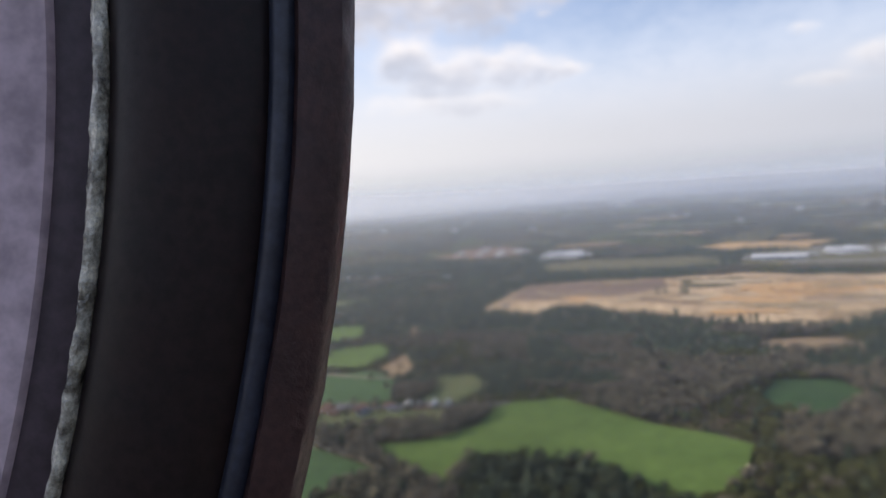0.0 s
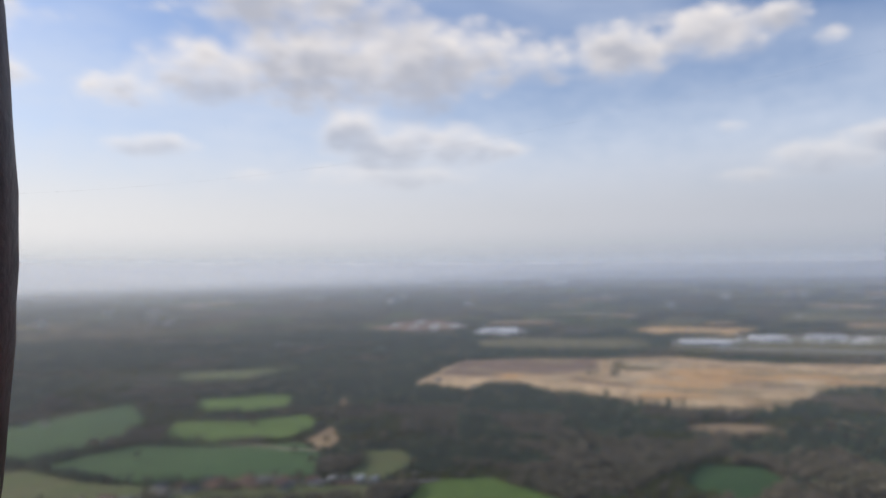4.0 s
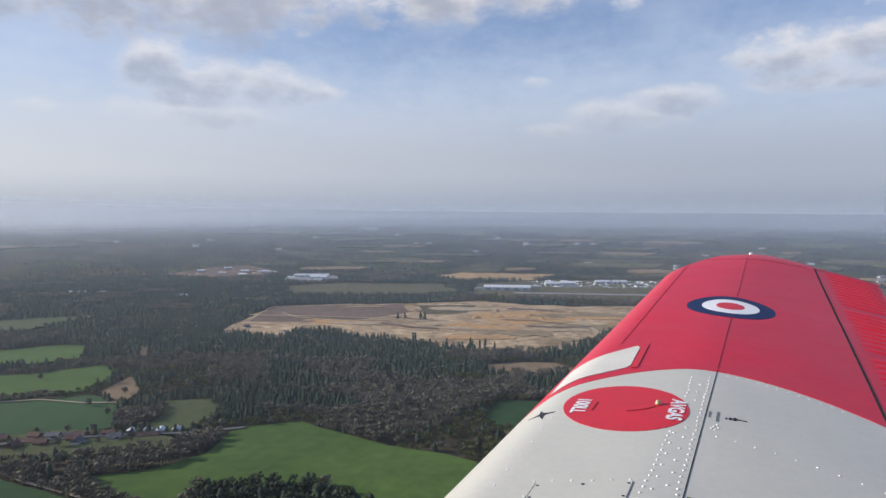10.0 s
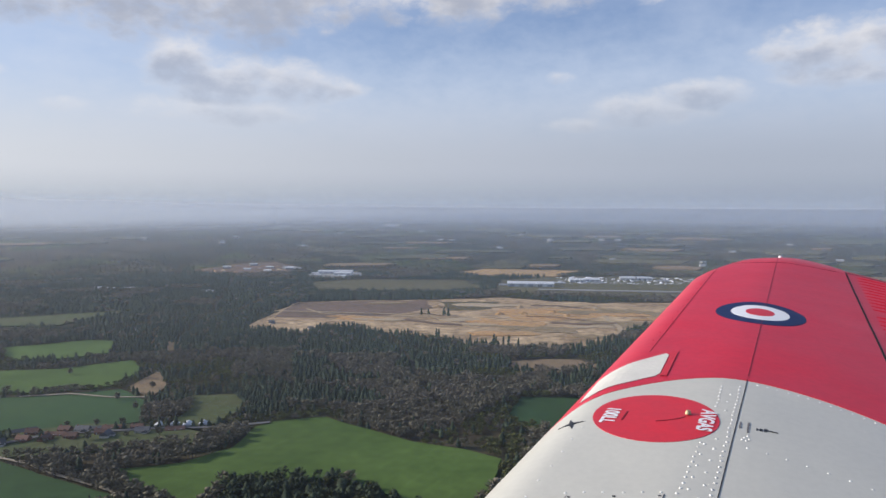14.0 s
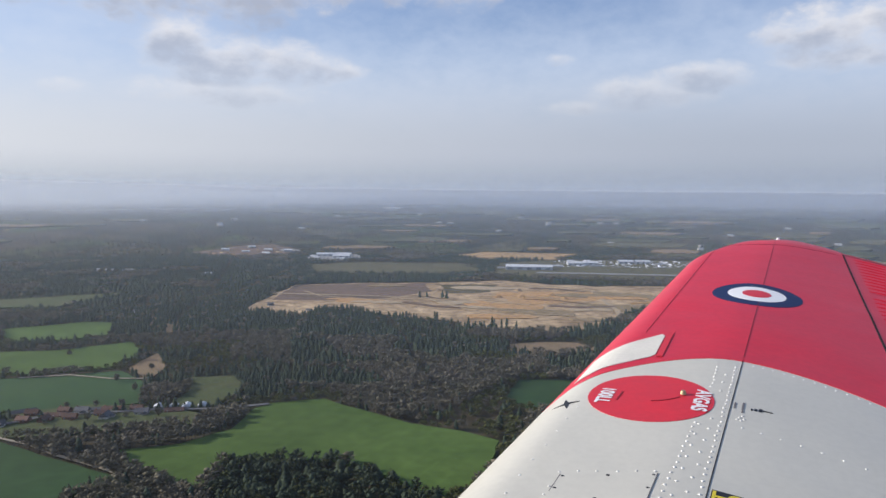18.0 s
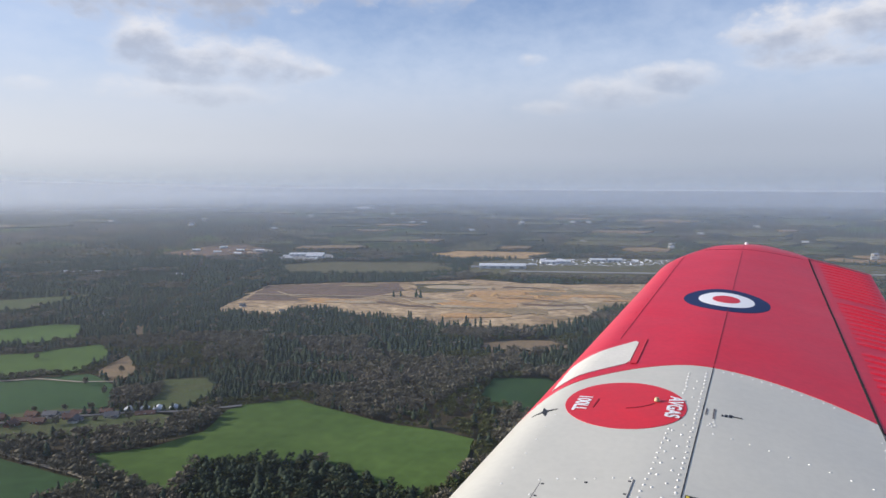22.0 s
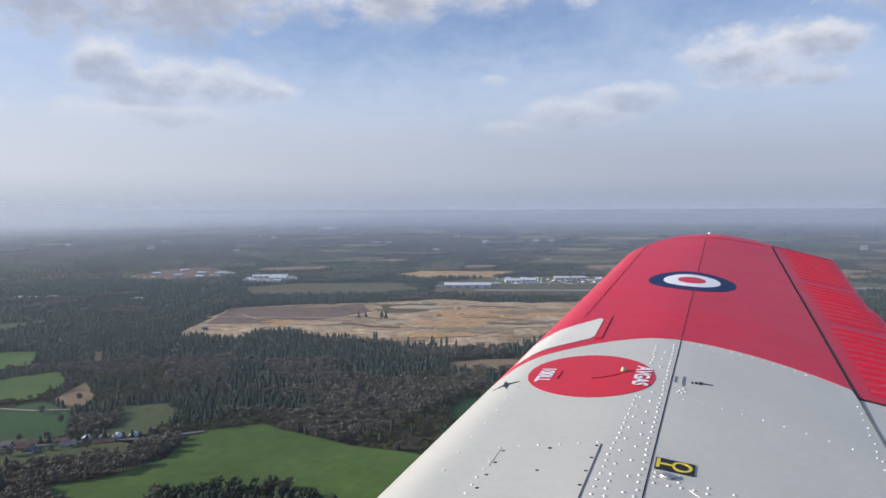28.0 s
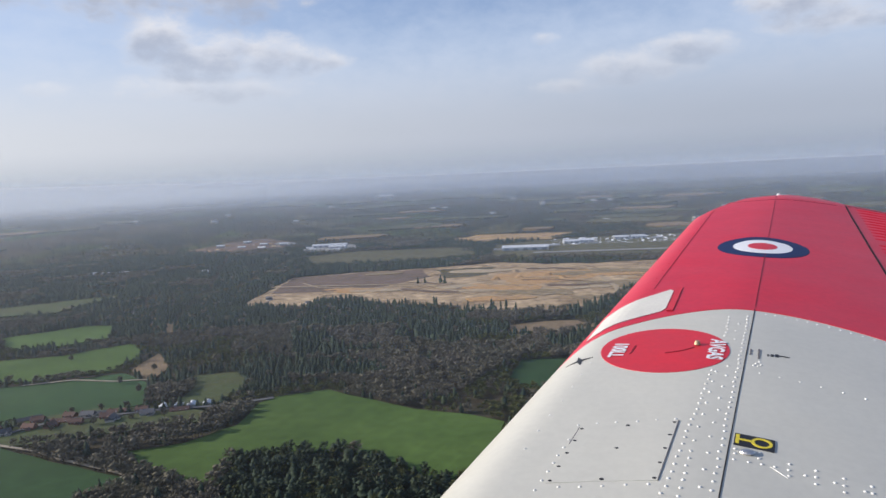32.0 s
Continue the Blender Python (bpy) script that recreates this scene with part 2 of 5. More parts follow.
BRASS = material("worn_brass", rgb(0.45, 0.34, 0.2), 0.45, metal=0.7)
FRAME_BLACK = material("black_frame_rubber", rgb(0.010, 0.008, 0.009), 0.46, var=rgb(0.026, 0.013, 0.011), scale=26, amount=0.9, spec=0.25, bump=0.5, bump_scale=70, bump_depth=0.0008)
FRAME_BROWN = material("dark_brown_seal", rgb(0.062, 0.027, 0.024), 0.45, var=rgb(0.036, 0.020, 0.020), scale=34, amount=0.9, bump=0.8, bump_scale=110, bump_depth=0.0012)
FRAME_BLUE = material("blue_grey_trim", rgb(0.038, 0.043, 0.062), 0.35, var=rgb(0.024, 0.026, 0.038), scale=25, amount=0.8, bump=0.4, bump_scale=90, bump_depth=0.0006)
FRAME_PLUM = material("dark_plum_inner_lining", rgb(0.075, 0.052, 0.062), 0.5, var=rgb(0.058, 0.040, 0.048), scale=18, amount=0.9, bump=0.4, bump_scale=60, bump_depth=0.0008)
# pale mottle in the bead's colour stands in for its bright glints
BEAD = material("sealant_painted_glints", rgb(0.85, 0.80, 0.64), 0.14, var=rgb(0.070, 0.058, 0.040), scale=70, amount=0.4, spec=0.9, bump=1.0, bump_scale=230, bump_depth=0.003, coat=0.6)
PERSPEX = perspex("blurring_perspex", 0.062)
LINING = material("grey_lining", rgb(0.58, 0.455, 0.485), 0.5, var=rgb(0.45, 0.345, 0.375), scale=10, amount=0.9, bump=0.3, bump_scale=40, bump_depth=0.001)

GRASS = material("young_crop_green", rgb(0.062, 0.112, 0.024), 0.9, var=rgb(0.080, 0.126, 0.032), scale=0.012, amount=0.9, spec=0.1, fine=0.09, grain=0.12, rows=0.07)
GRASS_DARK = material("dark_crop_green", rgb(0.030, 0.070, 0.026), 0.9, var=rgb(0.044, 0.082, 0.030), scale=0.011, amount=0.9, spec=0.1, fine=0.08, grain=0.12, rows=0.07)
PASTURE = material("pasture_green", rgb(0.066, 0.094, 0.034), 0.9, var=rgb(0.092, 0.092, 0.044), scale=0.022, amount=0.8, spec=0.1, fine=0.12, grain=0.2)
DULL_GREEN = material("dull_far_pasture", rgb(0.085, 0.092, 0.046), 0.95, var=rgb(0.115, 0.100, 0.058), scale=0.008, amount=0.8, spec=0.1, fine=0.05)
STUBBLE = material("bare_pale_earth", rgb(0.25, 0.17, 0.105), 0.95, var=rgb(0.20, 0.155, 0.09), scale=0.03, amount=0.8, spec=0.1, fine=0.3)
SAND = material("quarry_sand", rgb(0.50, 0.370, 0.225), 0.95, var=rgb(0.24, 0.165, 0.095), scale=0.011, amount=0.46, spec=0.1, fine=0.055, grain=0.4)
SAND_ORANGE = material("orange_sand", rgb(0.48, 0.27, 0.115), 0.95, var=rgb(0.40, 0.27, 0.14), scale=0.02, amount=0.7, spec=0.1, fine=0.1)
HEATH_M = material("brown_heath", rgb(0.190, 0.128, 0.100), 0.95, var=rgb(0.125, 0.095, 0.066), scale=0.012, amount=0.8, spec=0.1, fine=0.1)
SCRUB_M = material("olive_scrub", rgb(0.085, 0.075, 0.038), 0.95, var=rgb(0.13, 0.105, 0.06), scale=0.02, amount=0.7, spec=0.1, fine=0.12)
DRYGRASS = material("bleached_dry_grass", rgb(0.215, 0.165, 0.095), 0.95, var=rgb(0.30, 0.225, 0.135), scale=0.02, amount=0.8, spec=0.1, fine=0.12)
OCHRE_M = material("ochre_field", rgb(0.44, 0.28, 0.13), 0.95, var=rgb(0.36, 0.25, 0.13), scale=0.01, amount=0.8, spec=0.1, fine=0.05)
DRYFIELD = material("dry_brown_field", rgb(0.13, 0.115, 0.062), 0.95, var=rgb(0.10, 0.095, 0.05), scale=0.01, amount=0.8, spec=0.1, fine=0.06)
TRACK = material("pale_track", rgb(0.37, 0.32, 0.245), 0.95, var=rgb(0.28, 0.24, 0.17), scale=0.1, amount=0.8)
ROAD = material("grey_road", rgb(0.13, 0.125, 0.12), 0.9, var=rgb(0.10, 0.10, 0.10), scale=0.2, amount=0.8)
CONCRETE = material("pale_concrete", rgb(0.30, 0.29, 0.27), 0.9, var=rgb(0.22, 0.215, 0.2), scale=0.05, amount=0.8)
CONIFER_M = material("conifer_needles", rgb(0.031, 0.048, 0.036), 0.9, var=rgb(0.052, 0.064, 0.036), scale=0.014, amount=0.7, spec=0.1, island=0.20, fine=0.12, grain=0.26)
TWIG_M = material("bare_twigs", rgb(0.168, 0.144, 0.114), 0.95, var=rgb(0.118, 0.112, 0.074), scale=0.010, amount=0.7, spec=0.05, island=0.10, fine=0.10, grain=0.24)
LARCH_M = material("yellow_green_young_trees", rgb(0.098, 0.106, 0.042), 0.95, var=rgb(0.076, 0.082, 0.036), scale=0.02, amount=0.8, spec=0.05, island=0.2, fine=0.12, grain=0.3)
BARK = material("bark", rgb(0.06, 0.045, 0.032), 0.95)
BRICK = material("red_brick_wall", rgb(0.26, 0.12, 0.08), 0.9, var=rgb(0.20, 0.10, 0.07), scale=0.4, amount=0.8, per_object=0.2)
RENDERED = material("pale_rendered_wall", rgb(0.55, 0.52, 0.46), 0.9, var=rgb(0.46, 0.43, 0.38), scale=0.3, amount=0.8, per_object=0.15)
TILE = material("brown_roof_tiles", rgb(0.16, 0.085, 0.06), 0.9, var=rgb(0.115, 0.07, 0.055), scale=0.5, amount=0.8, per_object=0.3)
SLATE = material("grey_roof_slate", rgb(0.12, 0.12, 0.125), 0.8, var=rgb(0.09, 0.088, 0.09), scale=0.5, amount=0.8, per_object=0.25)
SHEET = material("white_metal_sheet", rgb(0.66, 0.67, 0.68), 0.5, var=rgb(0.56, 0.57, 0.58), scale=0.08, amount=0.8, per_object=0.12)
SHEET_GREY = material("grey_metal_sheet", rgb(0.36, 0.37, 0.38), 0.55, var=rgb(0.29, 0.30, 0.31), scale=0.1, amount=0.8, per_object=0.2)
GLASS_DARK = material("dark_window_glass", rgb(0.02, 0.022, 0.025), 0.12, spec=0.6)
CAR_M = material("car_paint", rgb(0.74, 0.74, 0.76), 0.3, island=0.7)


def ground_material():
    """Woodland floor near by; a patchwork of dark woods, heath and pale fields far off."""
    m = bpy.data.materials.new("wooded_plain")
    m.use_nodes = True
    n = Nodes(m.node_tree)
    b = n.add("ShaderNodeBsdfPrincipled")
    n.link(b.outputs[0], n.add("ShaderNodeOutputMaterial").inputs[0])
    b.inputs["Roughness"].default_value, b.inputs["Specular IOR Level"].default_value = 0.95, 0.05
    pos = n.add("ShaderNodeNewGeometry").outputs["Position"]
    a = n.noise(pos, 0.0035, 5.0, 0.6)
    c = n.mix(n.ramp(a, 0.42, 0.60), rgb(0.040, 0.042, 0.024), rgb(0.076, 0.062, 0.040))
    v = n.add("ShaderNodeTexVoronoi")
    v.inputs["Scale"].default_value = 0.0042
    n.link(pos, v.inputs["Vector"])
    s = n.add("ShaderNodeSeparateColor")
    n.link(v.outputs["Color"], s.inputs[0])
    field = n.mix(n.ramp(s.outputs[1], 0.4, 0.8), rgb(0.075, 0.095, 0.032), rgb(0.14, 0.115, 0.07))
    dist = n.add("ShaderNodeVectorMath", operation="LENGTH")
    n.link(pos, dist.inputs[0])
    farther = n.ramp(dist.outputs["Value"], 2300.0, 2900.0)
    pick = n.math("MULTIPLY", n.ramp(s.outputs[0], 0.66, 0.70), farther)
    c = n.mix(n.math("MULTIPLY", pick, n.ramp(n.noise(pos, 0.0016, 3.0), 0.40, 0.56)), c, field)
    f2 = n.ramp(n.noise(pos, 0.03, 3.0, 0.6), 0.3, 0.7, 0.65, 1.35)
    g = n.add("ShaderNodeCombineColor")
    for q in g.inputs:
        n.link(f2, q)
    c = n.mix(1.0, c, g.outputs[0], "MULTIPLY")
    n.link(c, b.inputs["Base Color"])
    return m


GROUND_M = ground_material()


HAZE_TINT, HAZE_SUN_TINT = rgb(0.40, 0.48, 0.57), rgb(0.55, 0.60, 0.63)


def haze_material(name, opacity, floor, top, n_far=0.0):
    """A sloping sheet that imitates haze: mostly clear, thinning upwards."""
    m = bpy.data.materials.new(name)
    m.use_nodes = True
    n = Nodes(m.node_tree)
    s = n.add("ShaderNodeSeparateXYZ")
    n.link(n.add("ShaderNodeNewGeometry").outputs["Position"], s.inputs[0])
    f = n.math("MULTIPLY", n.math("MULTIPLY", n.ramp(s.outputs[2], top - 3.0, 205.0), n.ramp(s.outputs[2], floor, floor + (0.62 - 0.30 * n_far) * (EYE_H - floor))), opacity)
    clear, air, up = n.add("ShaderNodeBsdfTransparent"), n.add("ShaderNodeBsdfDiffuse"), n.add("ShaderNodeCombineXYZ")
    # sunward brightness is painted in by bearing: paler and denser under the sun
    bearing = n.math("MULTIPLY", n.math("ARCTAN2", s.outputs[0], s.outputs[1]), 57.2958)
    near, sunward = Vector(HAZE_TINT[:3]), Vector(HAZE_SUN_TINT[:3])
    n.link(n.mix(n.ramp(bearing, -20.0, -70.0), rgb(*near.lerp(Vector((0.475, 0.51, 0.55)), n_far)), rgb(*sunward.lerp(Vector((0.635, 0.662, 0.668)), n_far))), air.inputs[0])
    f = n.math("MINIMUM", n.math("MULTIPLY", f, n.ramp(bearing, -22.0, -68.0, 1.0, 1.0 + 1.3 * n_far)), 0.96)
    up.inputs[2].default_value = 1.0
    n.link(up.outputs[0], air.inputs["Normal"])
    mx = n.add("ShaderNodeMixShader")
    n.link(f, mx.inputs[0]), n.link(clear.outputs[0], mx.inputs[1]), n.link(air.outputs[0], mx.inputs[2])
    n.link(mx.outputs[0], n.add("ShaderNodeOutputMaterial").inputs[0])
    return m


# ---------------------------------------------------------------- mesh helpers
def mesh_from(name, verts, faces, mats, smooth=False, index=None):
    me = bpy.data.meshes.new(name)
    me.from_pydata([tuple(v) for v in verts], [], [tuple(f) for f in faces])
    for m in (mats if isinstance(mats, (list, tuple)) else [mats]):
        me.materials.append(m)
    if smooth:
        me.polygons.foreach_set("use_smooth", [True] * len(me.polygons))
    if index is not None:
        me.polygons.foreach_set("material_index", index)
    me.update()
    return me


def part(name, bm, mat, parent, label="", smooth=False):
    me = bpy.data.meshes.new(name)
    bm.to_mesh(me)
    bm.free()
    me.materials.append(mat)
    if smooth:
        me.polygons.foreach_set("use_smooth", [True] * len(me.polygons))
    ob = new(name, me)
    ob.parent = parent
    return tagged(ob, label)


def part_me(name, me, parent, label="", m=None):
    ob = new(name, me)
    ob.parent = parent
    if m is not None:
        ob.matrix_basis = m
    return tagged(ob, label)


def box(bm, cx, cy, cz, sx, sy, sz, bevel=0.0, turn=None):
    v = bmesh.ops.create_cube(bm, size=1.0)["verts"]
    m = Matrix.Translation((cx, cy, cz)) @ (turn or Matrix()) @ Matrix.Diagonal((sx, sy, sz, 1))
    bmesh.ops.transform(bm, matrix=m, verts=v)
    if bevel:
        es = list({e for w in v for e in w.link_edges})
        bmesh.ops.bevel(bm, geom=es, offset=bevel, segments=1, affect="EDGES")
    return bm


def boxes(*rows, bevel=0.0):
    bm = bmesh.new()
    for r in rows:
        box(bm, *r, bevel=bevel)
    return bm


# plain, far land raised along camera sight lines: height by distance from the middle
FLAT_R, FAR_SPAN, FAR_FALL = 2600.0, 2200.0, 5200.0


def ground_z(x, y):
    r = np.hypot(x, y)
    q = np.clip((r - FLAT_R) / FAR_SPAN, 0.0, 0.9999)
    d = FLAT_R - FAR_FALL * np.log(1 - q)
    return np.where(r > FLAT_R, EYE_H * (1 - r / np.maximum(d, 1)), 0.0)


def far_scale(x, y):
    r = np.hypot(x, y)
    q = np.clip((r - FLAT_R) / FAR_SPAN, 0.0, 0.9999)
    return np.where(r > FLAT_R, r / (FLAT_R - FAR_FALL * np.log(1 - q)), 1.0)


def inside(poly, x, y):
    p = np.array(poly, float)
    hit = np.zeros(np.shape(x), bool)
    j = len(p) - 1
    for i in range(len(p)):
        (xi, yi), (xj, yj) = p[i], p[j]
        hit ^= ((yi > y) != (yj > y)) & (x < (xj - xi) * (y - yi) / (yj - yi + 1e-9) + xi)
        j = i
    return hit


def wavy(poly, step=14.0, amp=4.0):
    """An outline with uneven, natural edges."""
    out = []
    for i, a in enumerate(poly):
        b = poly[(i + 1) % len(poly)]
        n = max(1, int(math.hypot(b[0] - a[0], b[1] - a[1]) / step))
        for k in range(n):
            f = k / n
            x, y = a[0] + (b[0] - a[0]) * f, a[1] + (b[1] - a[1]) * f
            v = noise.noise_vector(Vector((x * 0.02, y * 0.02, 3.0))) + 0.5 * noise.noise_vector(Vector((x * 0.07, y * 0.07, 9.0)))
            out.append((x + v[0] * amp, y + v[1] * amp))
    return out


LAYER = [0.0]


def patch(name, poly, mat, label, category="field", lift=None, amp=4.0, kind="structure"):
    """A field: a slab of soil and plants lying on the plain."""
    LAYER[0] += 0.02
    lift = (0.25 if lift is None else lift) + LAYER[0]
    w = wavy(poly, amp=amp)
    bm = bmesh.new()
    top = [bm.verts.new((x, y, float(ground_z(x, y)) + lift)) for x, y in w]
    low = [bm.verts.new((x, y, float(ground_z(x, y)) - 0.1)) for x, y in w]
    f = bm.faces.new(top)
    for i in range(len(w)):
        j = (i + 1) % len(w)
        bm.faces.new((top[i], low[i], low[j], top[j]))
    f.normal_update()
    bmesh.ops.recalc_face_normals(bm, faces=bm.faces)
    ob = part(name, bm, mat, None)
    return tagged(ob, label, category, kind=kind)


def strip(name, pts, width, mat, label, category="road", lift=0.5, kind="structure"):
    """A road or track along a line."""
    LAYER[0] += 0.02
    fine_pts = []
    for a, b in zip(pts, pts[1:]):
        n = max(1, int(math.hypot(b[0] - a[0], b[1] - a[1]) / 15))
        fine_pts += [(a[0] + (b[0] - a[0]) * k / n, a[1] + (b[1] - a[1]) * k / n) for k in range(n)]
    fine_pts.append(pts[-1])
    vs, fs = [], []
    for i, (x, y) in enumerate(fine_pts):
        a, b = fine_pts[max(0, i - 1)], fine_pts[min(len(fine_pts) - 1, i + 1)]
        l = math.hypot(b[0] - a[0], b[1] - a[1]) or 1
        nx, ny = -(b[1] - a[1]) / l, (b[0] - a[0]) / l
        w = width * 0.5 * (1 + 0.25 * noise.noise(Vector((x * 0.05, y * 0.05, 0))))
        jx = 1.2 * noise.noise(Vector((x * 0.03, y * 0.03, 5)))
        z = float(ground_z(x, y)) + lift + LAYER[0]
        vs += [(x + nx * (w + jx), y + ny * (w + jx), z), (x - nx * (w - jx), y - ny * (w - jx), z)]
        if i:
            k = 2 * i
            fs.append((k - 2, k - 1, k + 1, k))
    n0 = len(vs)
    vs += [(x, y, z - 0.45) for x, y, z in vs]
    for i in range(len(fine_pts) - 1):
        k = 2 * i
        fs += [(k, k + 2, n0 + k + 2, n0 + k), (k + 1, n0 + k + 1, n0 + k + 3, k + 3)]
    return tagged(new(name, mesh_from(name, vs, fs, mat)), label, category, kind=kind)


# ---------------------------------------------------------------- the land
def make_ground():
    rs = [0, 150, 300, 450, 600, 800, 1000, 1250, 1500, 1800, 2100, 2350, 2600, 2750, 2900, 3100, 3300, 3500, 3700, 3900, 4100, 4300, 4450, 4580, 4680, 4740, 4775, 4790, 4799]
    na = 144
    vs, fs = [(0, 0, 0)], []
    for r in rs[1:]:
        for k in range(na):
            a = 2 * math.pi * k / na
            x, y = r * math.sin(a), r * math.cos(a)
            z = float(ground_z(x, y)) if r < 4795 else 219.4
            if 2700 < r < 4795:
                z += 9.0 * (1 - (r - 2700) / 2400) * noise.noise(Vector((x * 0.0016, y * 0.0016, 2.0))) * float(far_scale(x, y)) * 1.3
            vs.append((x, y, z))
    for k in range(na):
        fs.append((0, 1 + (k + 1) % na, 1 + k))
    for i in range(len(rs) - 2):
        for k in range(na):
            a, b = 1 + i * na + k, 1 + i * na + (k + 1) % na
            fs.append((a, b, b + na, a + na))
    return tagged(new("ground", mesh_from("ground", vs, fs, GROUND_M, smooth=True)), "dark wooded plain, hazy far land raised to fit the camera's view", "ground", kind="structure")


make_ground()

# sloping sheets added to imitate haze, each farther and denser; foot radius and density
SLOPE = math.tan(radians(15))
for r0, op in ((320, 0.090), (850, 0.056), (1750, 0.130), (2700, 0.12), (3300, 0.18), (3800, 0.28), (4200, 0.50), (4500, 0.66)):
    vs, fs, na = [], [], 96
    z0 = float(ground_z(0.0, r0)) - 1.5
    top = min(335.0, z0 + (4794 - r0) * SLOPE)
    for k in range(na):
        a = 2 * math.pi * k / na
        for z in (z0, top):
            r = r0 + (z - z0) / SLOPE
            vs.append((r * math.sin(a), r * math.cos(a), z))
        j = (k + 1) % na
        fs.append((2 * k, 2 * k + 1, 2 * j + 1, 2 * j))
    tagged(new("haze_layer", mesh_from("haze_layer", vs, fs, haze_material("painted_haze", op, z0, top, min(1.0, max(0.0, (r0 - 2300) / 1600))))),
           "thin pale blue-grey sheet added to imitate haze over the plain", "haze", kind="structure")

# outlines fitted to the camera's view, metres east and north of the flying aircraft
PIT = [(-907, 1067), (-991, 1253), (-1046, 1407), (-948, 1497), (-800, 1590), (-663, 1716), (-545, 1705), (-430, 1720), (-293, 1795), (-98, 1879), (40, 1800), (-20, 1640), (-191, 1490), (-263, 1435), (-282, 1248), (-325, 1134), (-417, 1084), (-487, 1112), (-535, 1129), (-605, 1140), (-673, 1138), (-750, 1184), (-798, 1142), (-770, 1051), (-843, 1066)]
HEATH = [(-1036, 1400), (-942, 1488), (-795, 1580), (-722, 1451), (-753, 1317), (-806, 1252), (-944, 1194), (-991, 1283)]
SCRUB = [(-762, 1574), (-646, 1637), (-602, 1506), (-673, 1446)]
ORANGE = [(-592, 1501), (-505, 1580), (-377, 1608), (-371, 1490), (-446, 1398), (-509, 1380)]
FAR_FIELD = [(-1304, 1811), (-1203, 1966), (-966, 2034), (-786, 1949), (-822, 1799), (-1152, 1650)]
OCHRE = [(-1078, 2336), (-1012, 2452), (-696, 2543), (-713, 2343), (-911, 2257)]
AIRFIELD = [(-721, 1825), (-831, 2149), (-650, 2377), (-175, 2590), (288, 2560), (533, 2407), (233, 2107), (-251, 1942), (-531, 1842)]
GRAVEL = [(-1846, 1922), (-1803, 2091), (-1730, 2195), (-1603, 2159), (-1562, 2071), (-1624, 1938), (-1768, 1907)]
YARD = [(-1443, 1989), (-1477, 2118), (-1366, 2182), (-1285, 2099), (-1305, 1931)]
BIGFIELD = [(-506, 437), (-474, 471), (-461, 522), (-485, 583), (-481, 606), (-441, 645), (-401, 632), (-324, 610), (-268, 613), (-231, 602), (-209, 510), (-226, 468), (-279, 487), (-334, 500), (-408, 455), (-387, 400), (-410, 403), (-482, 422)]
COPSE = [(-373, 396), (-406, 452), (-379, 475), (-337, 501), (-276, 483), (-224, 464), (-205, 417), (-329, 349)]
CLEARING = [(-377, 999), (-332, 1042), (-286, 1057), (-247, 1026), (-287, 961), (-343, 945)]
SQUARE = [(-274, 727), (-289, 814), (-232, 839), (-190, 790), (-205, 700)]
# farmland
TRACKFIELD = [(-668, 330), (-630, 408), (-536, 401), (-455, 394), (-462, 357), (-452, 309), (-470, 262), (-600, 250)]
F_NORTH = [(-1190, 700), (-1080, 905), (-1000, 930), (-860, 800), (-905, 690), (-1010, 620)]
F_MID = [(-1000, 610), (-900, 685), (-855, 790), (-770, 735), (-735, 640), (-800, 560), (-900, 520)]
F_BROWN = [(-765, 728), (-690, 668), (-668, 622), (-728, 642)]
F_WEST = [(-1150, 380), (-1190, 690), (-1010, 612), (-905, 512), (-900, 380), (-1000, 330)]
F_LOW = [(-890, 505), (-800, 552), (-730, 632), (-665, 612), (-600, 545), (-655, 470), (-760, 400), (-880, 390)]
F_SOUTH = [(-880, 372), (-770, 385), (-680, 440), (-655, 405), (-700, 300), (-760, 200), (-900, 220)]
F_EAST = [(-595, 610), (-632, 648), (-593, 678), (-545, 640), (-525, 560), (-560, 540)]
F_FAR = [(-1420, 900), (-1277, 1138), (-1250, 1040), (-1230, 930), (-1330, 860)]
F_BELOW = [(-440, 255), (-445, 340), (-330, 340), (-220, 395), (-150, 330), (-200, 180), (-380, 200)]
F_STRIPE = [(-1010, 930), (-975, 955), (-900, 905), (-850, 850), (-870, 830)]
VILLAGE = [(-700, 395), (-668, 480), (-640, 520), (-575, 545), (-515, 545), (-500, 520), (-560, 470), (-600, 430), (-640, 400)]


def shrink(poly, k):
    cx, cy = sum(p[0] for p in poly) / len(poly), sum(p[1] for p in poly) / len(poly)
    return [(cx + (x - cx) * k, cy + (y - cy) * k) for x, y in poly]


F_NORTH, F_MID, F_WEST = shrink(F_NORTH, 0.55), shrink(F_MID, 0.82), shrink(F_WEST, 0.85)
OPEN = [PIT, FAR_FIELD, OCHRE, AIRFIELD, GRAVEL, YARD, BIGFIELD, CLEARING, SQUARE, TRACKFIELD, F_NORTH, F_MID, F_BROWN, F_WEST, F_LOW, F_SOUTH, F_EAST, F_FAR, F_BELOW]

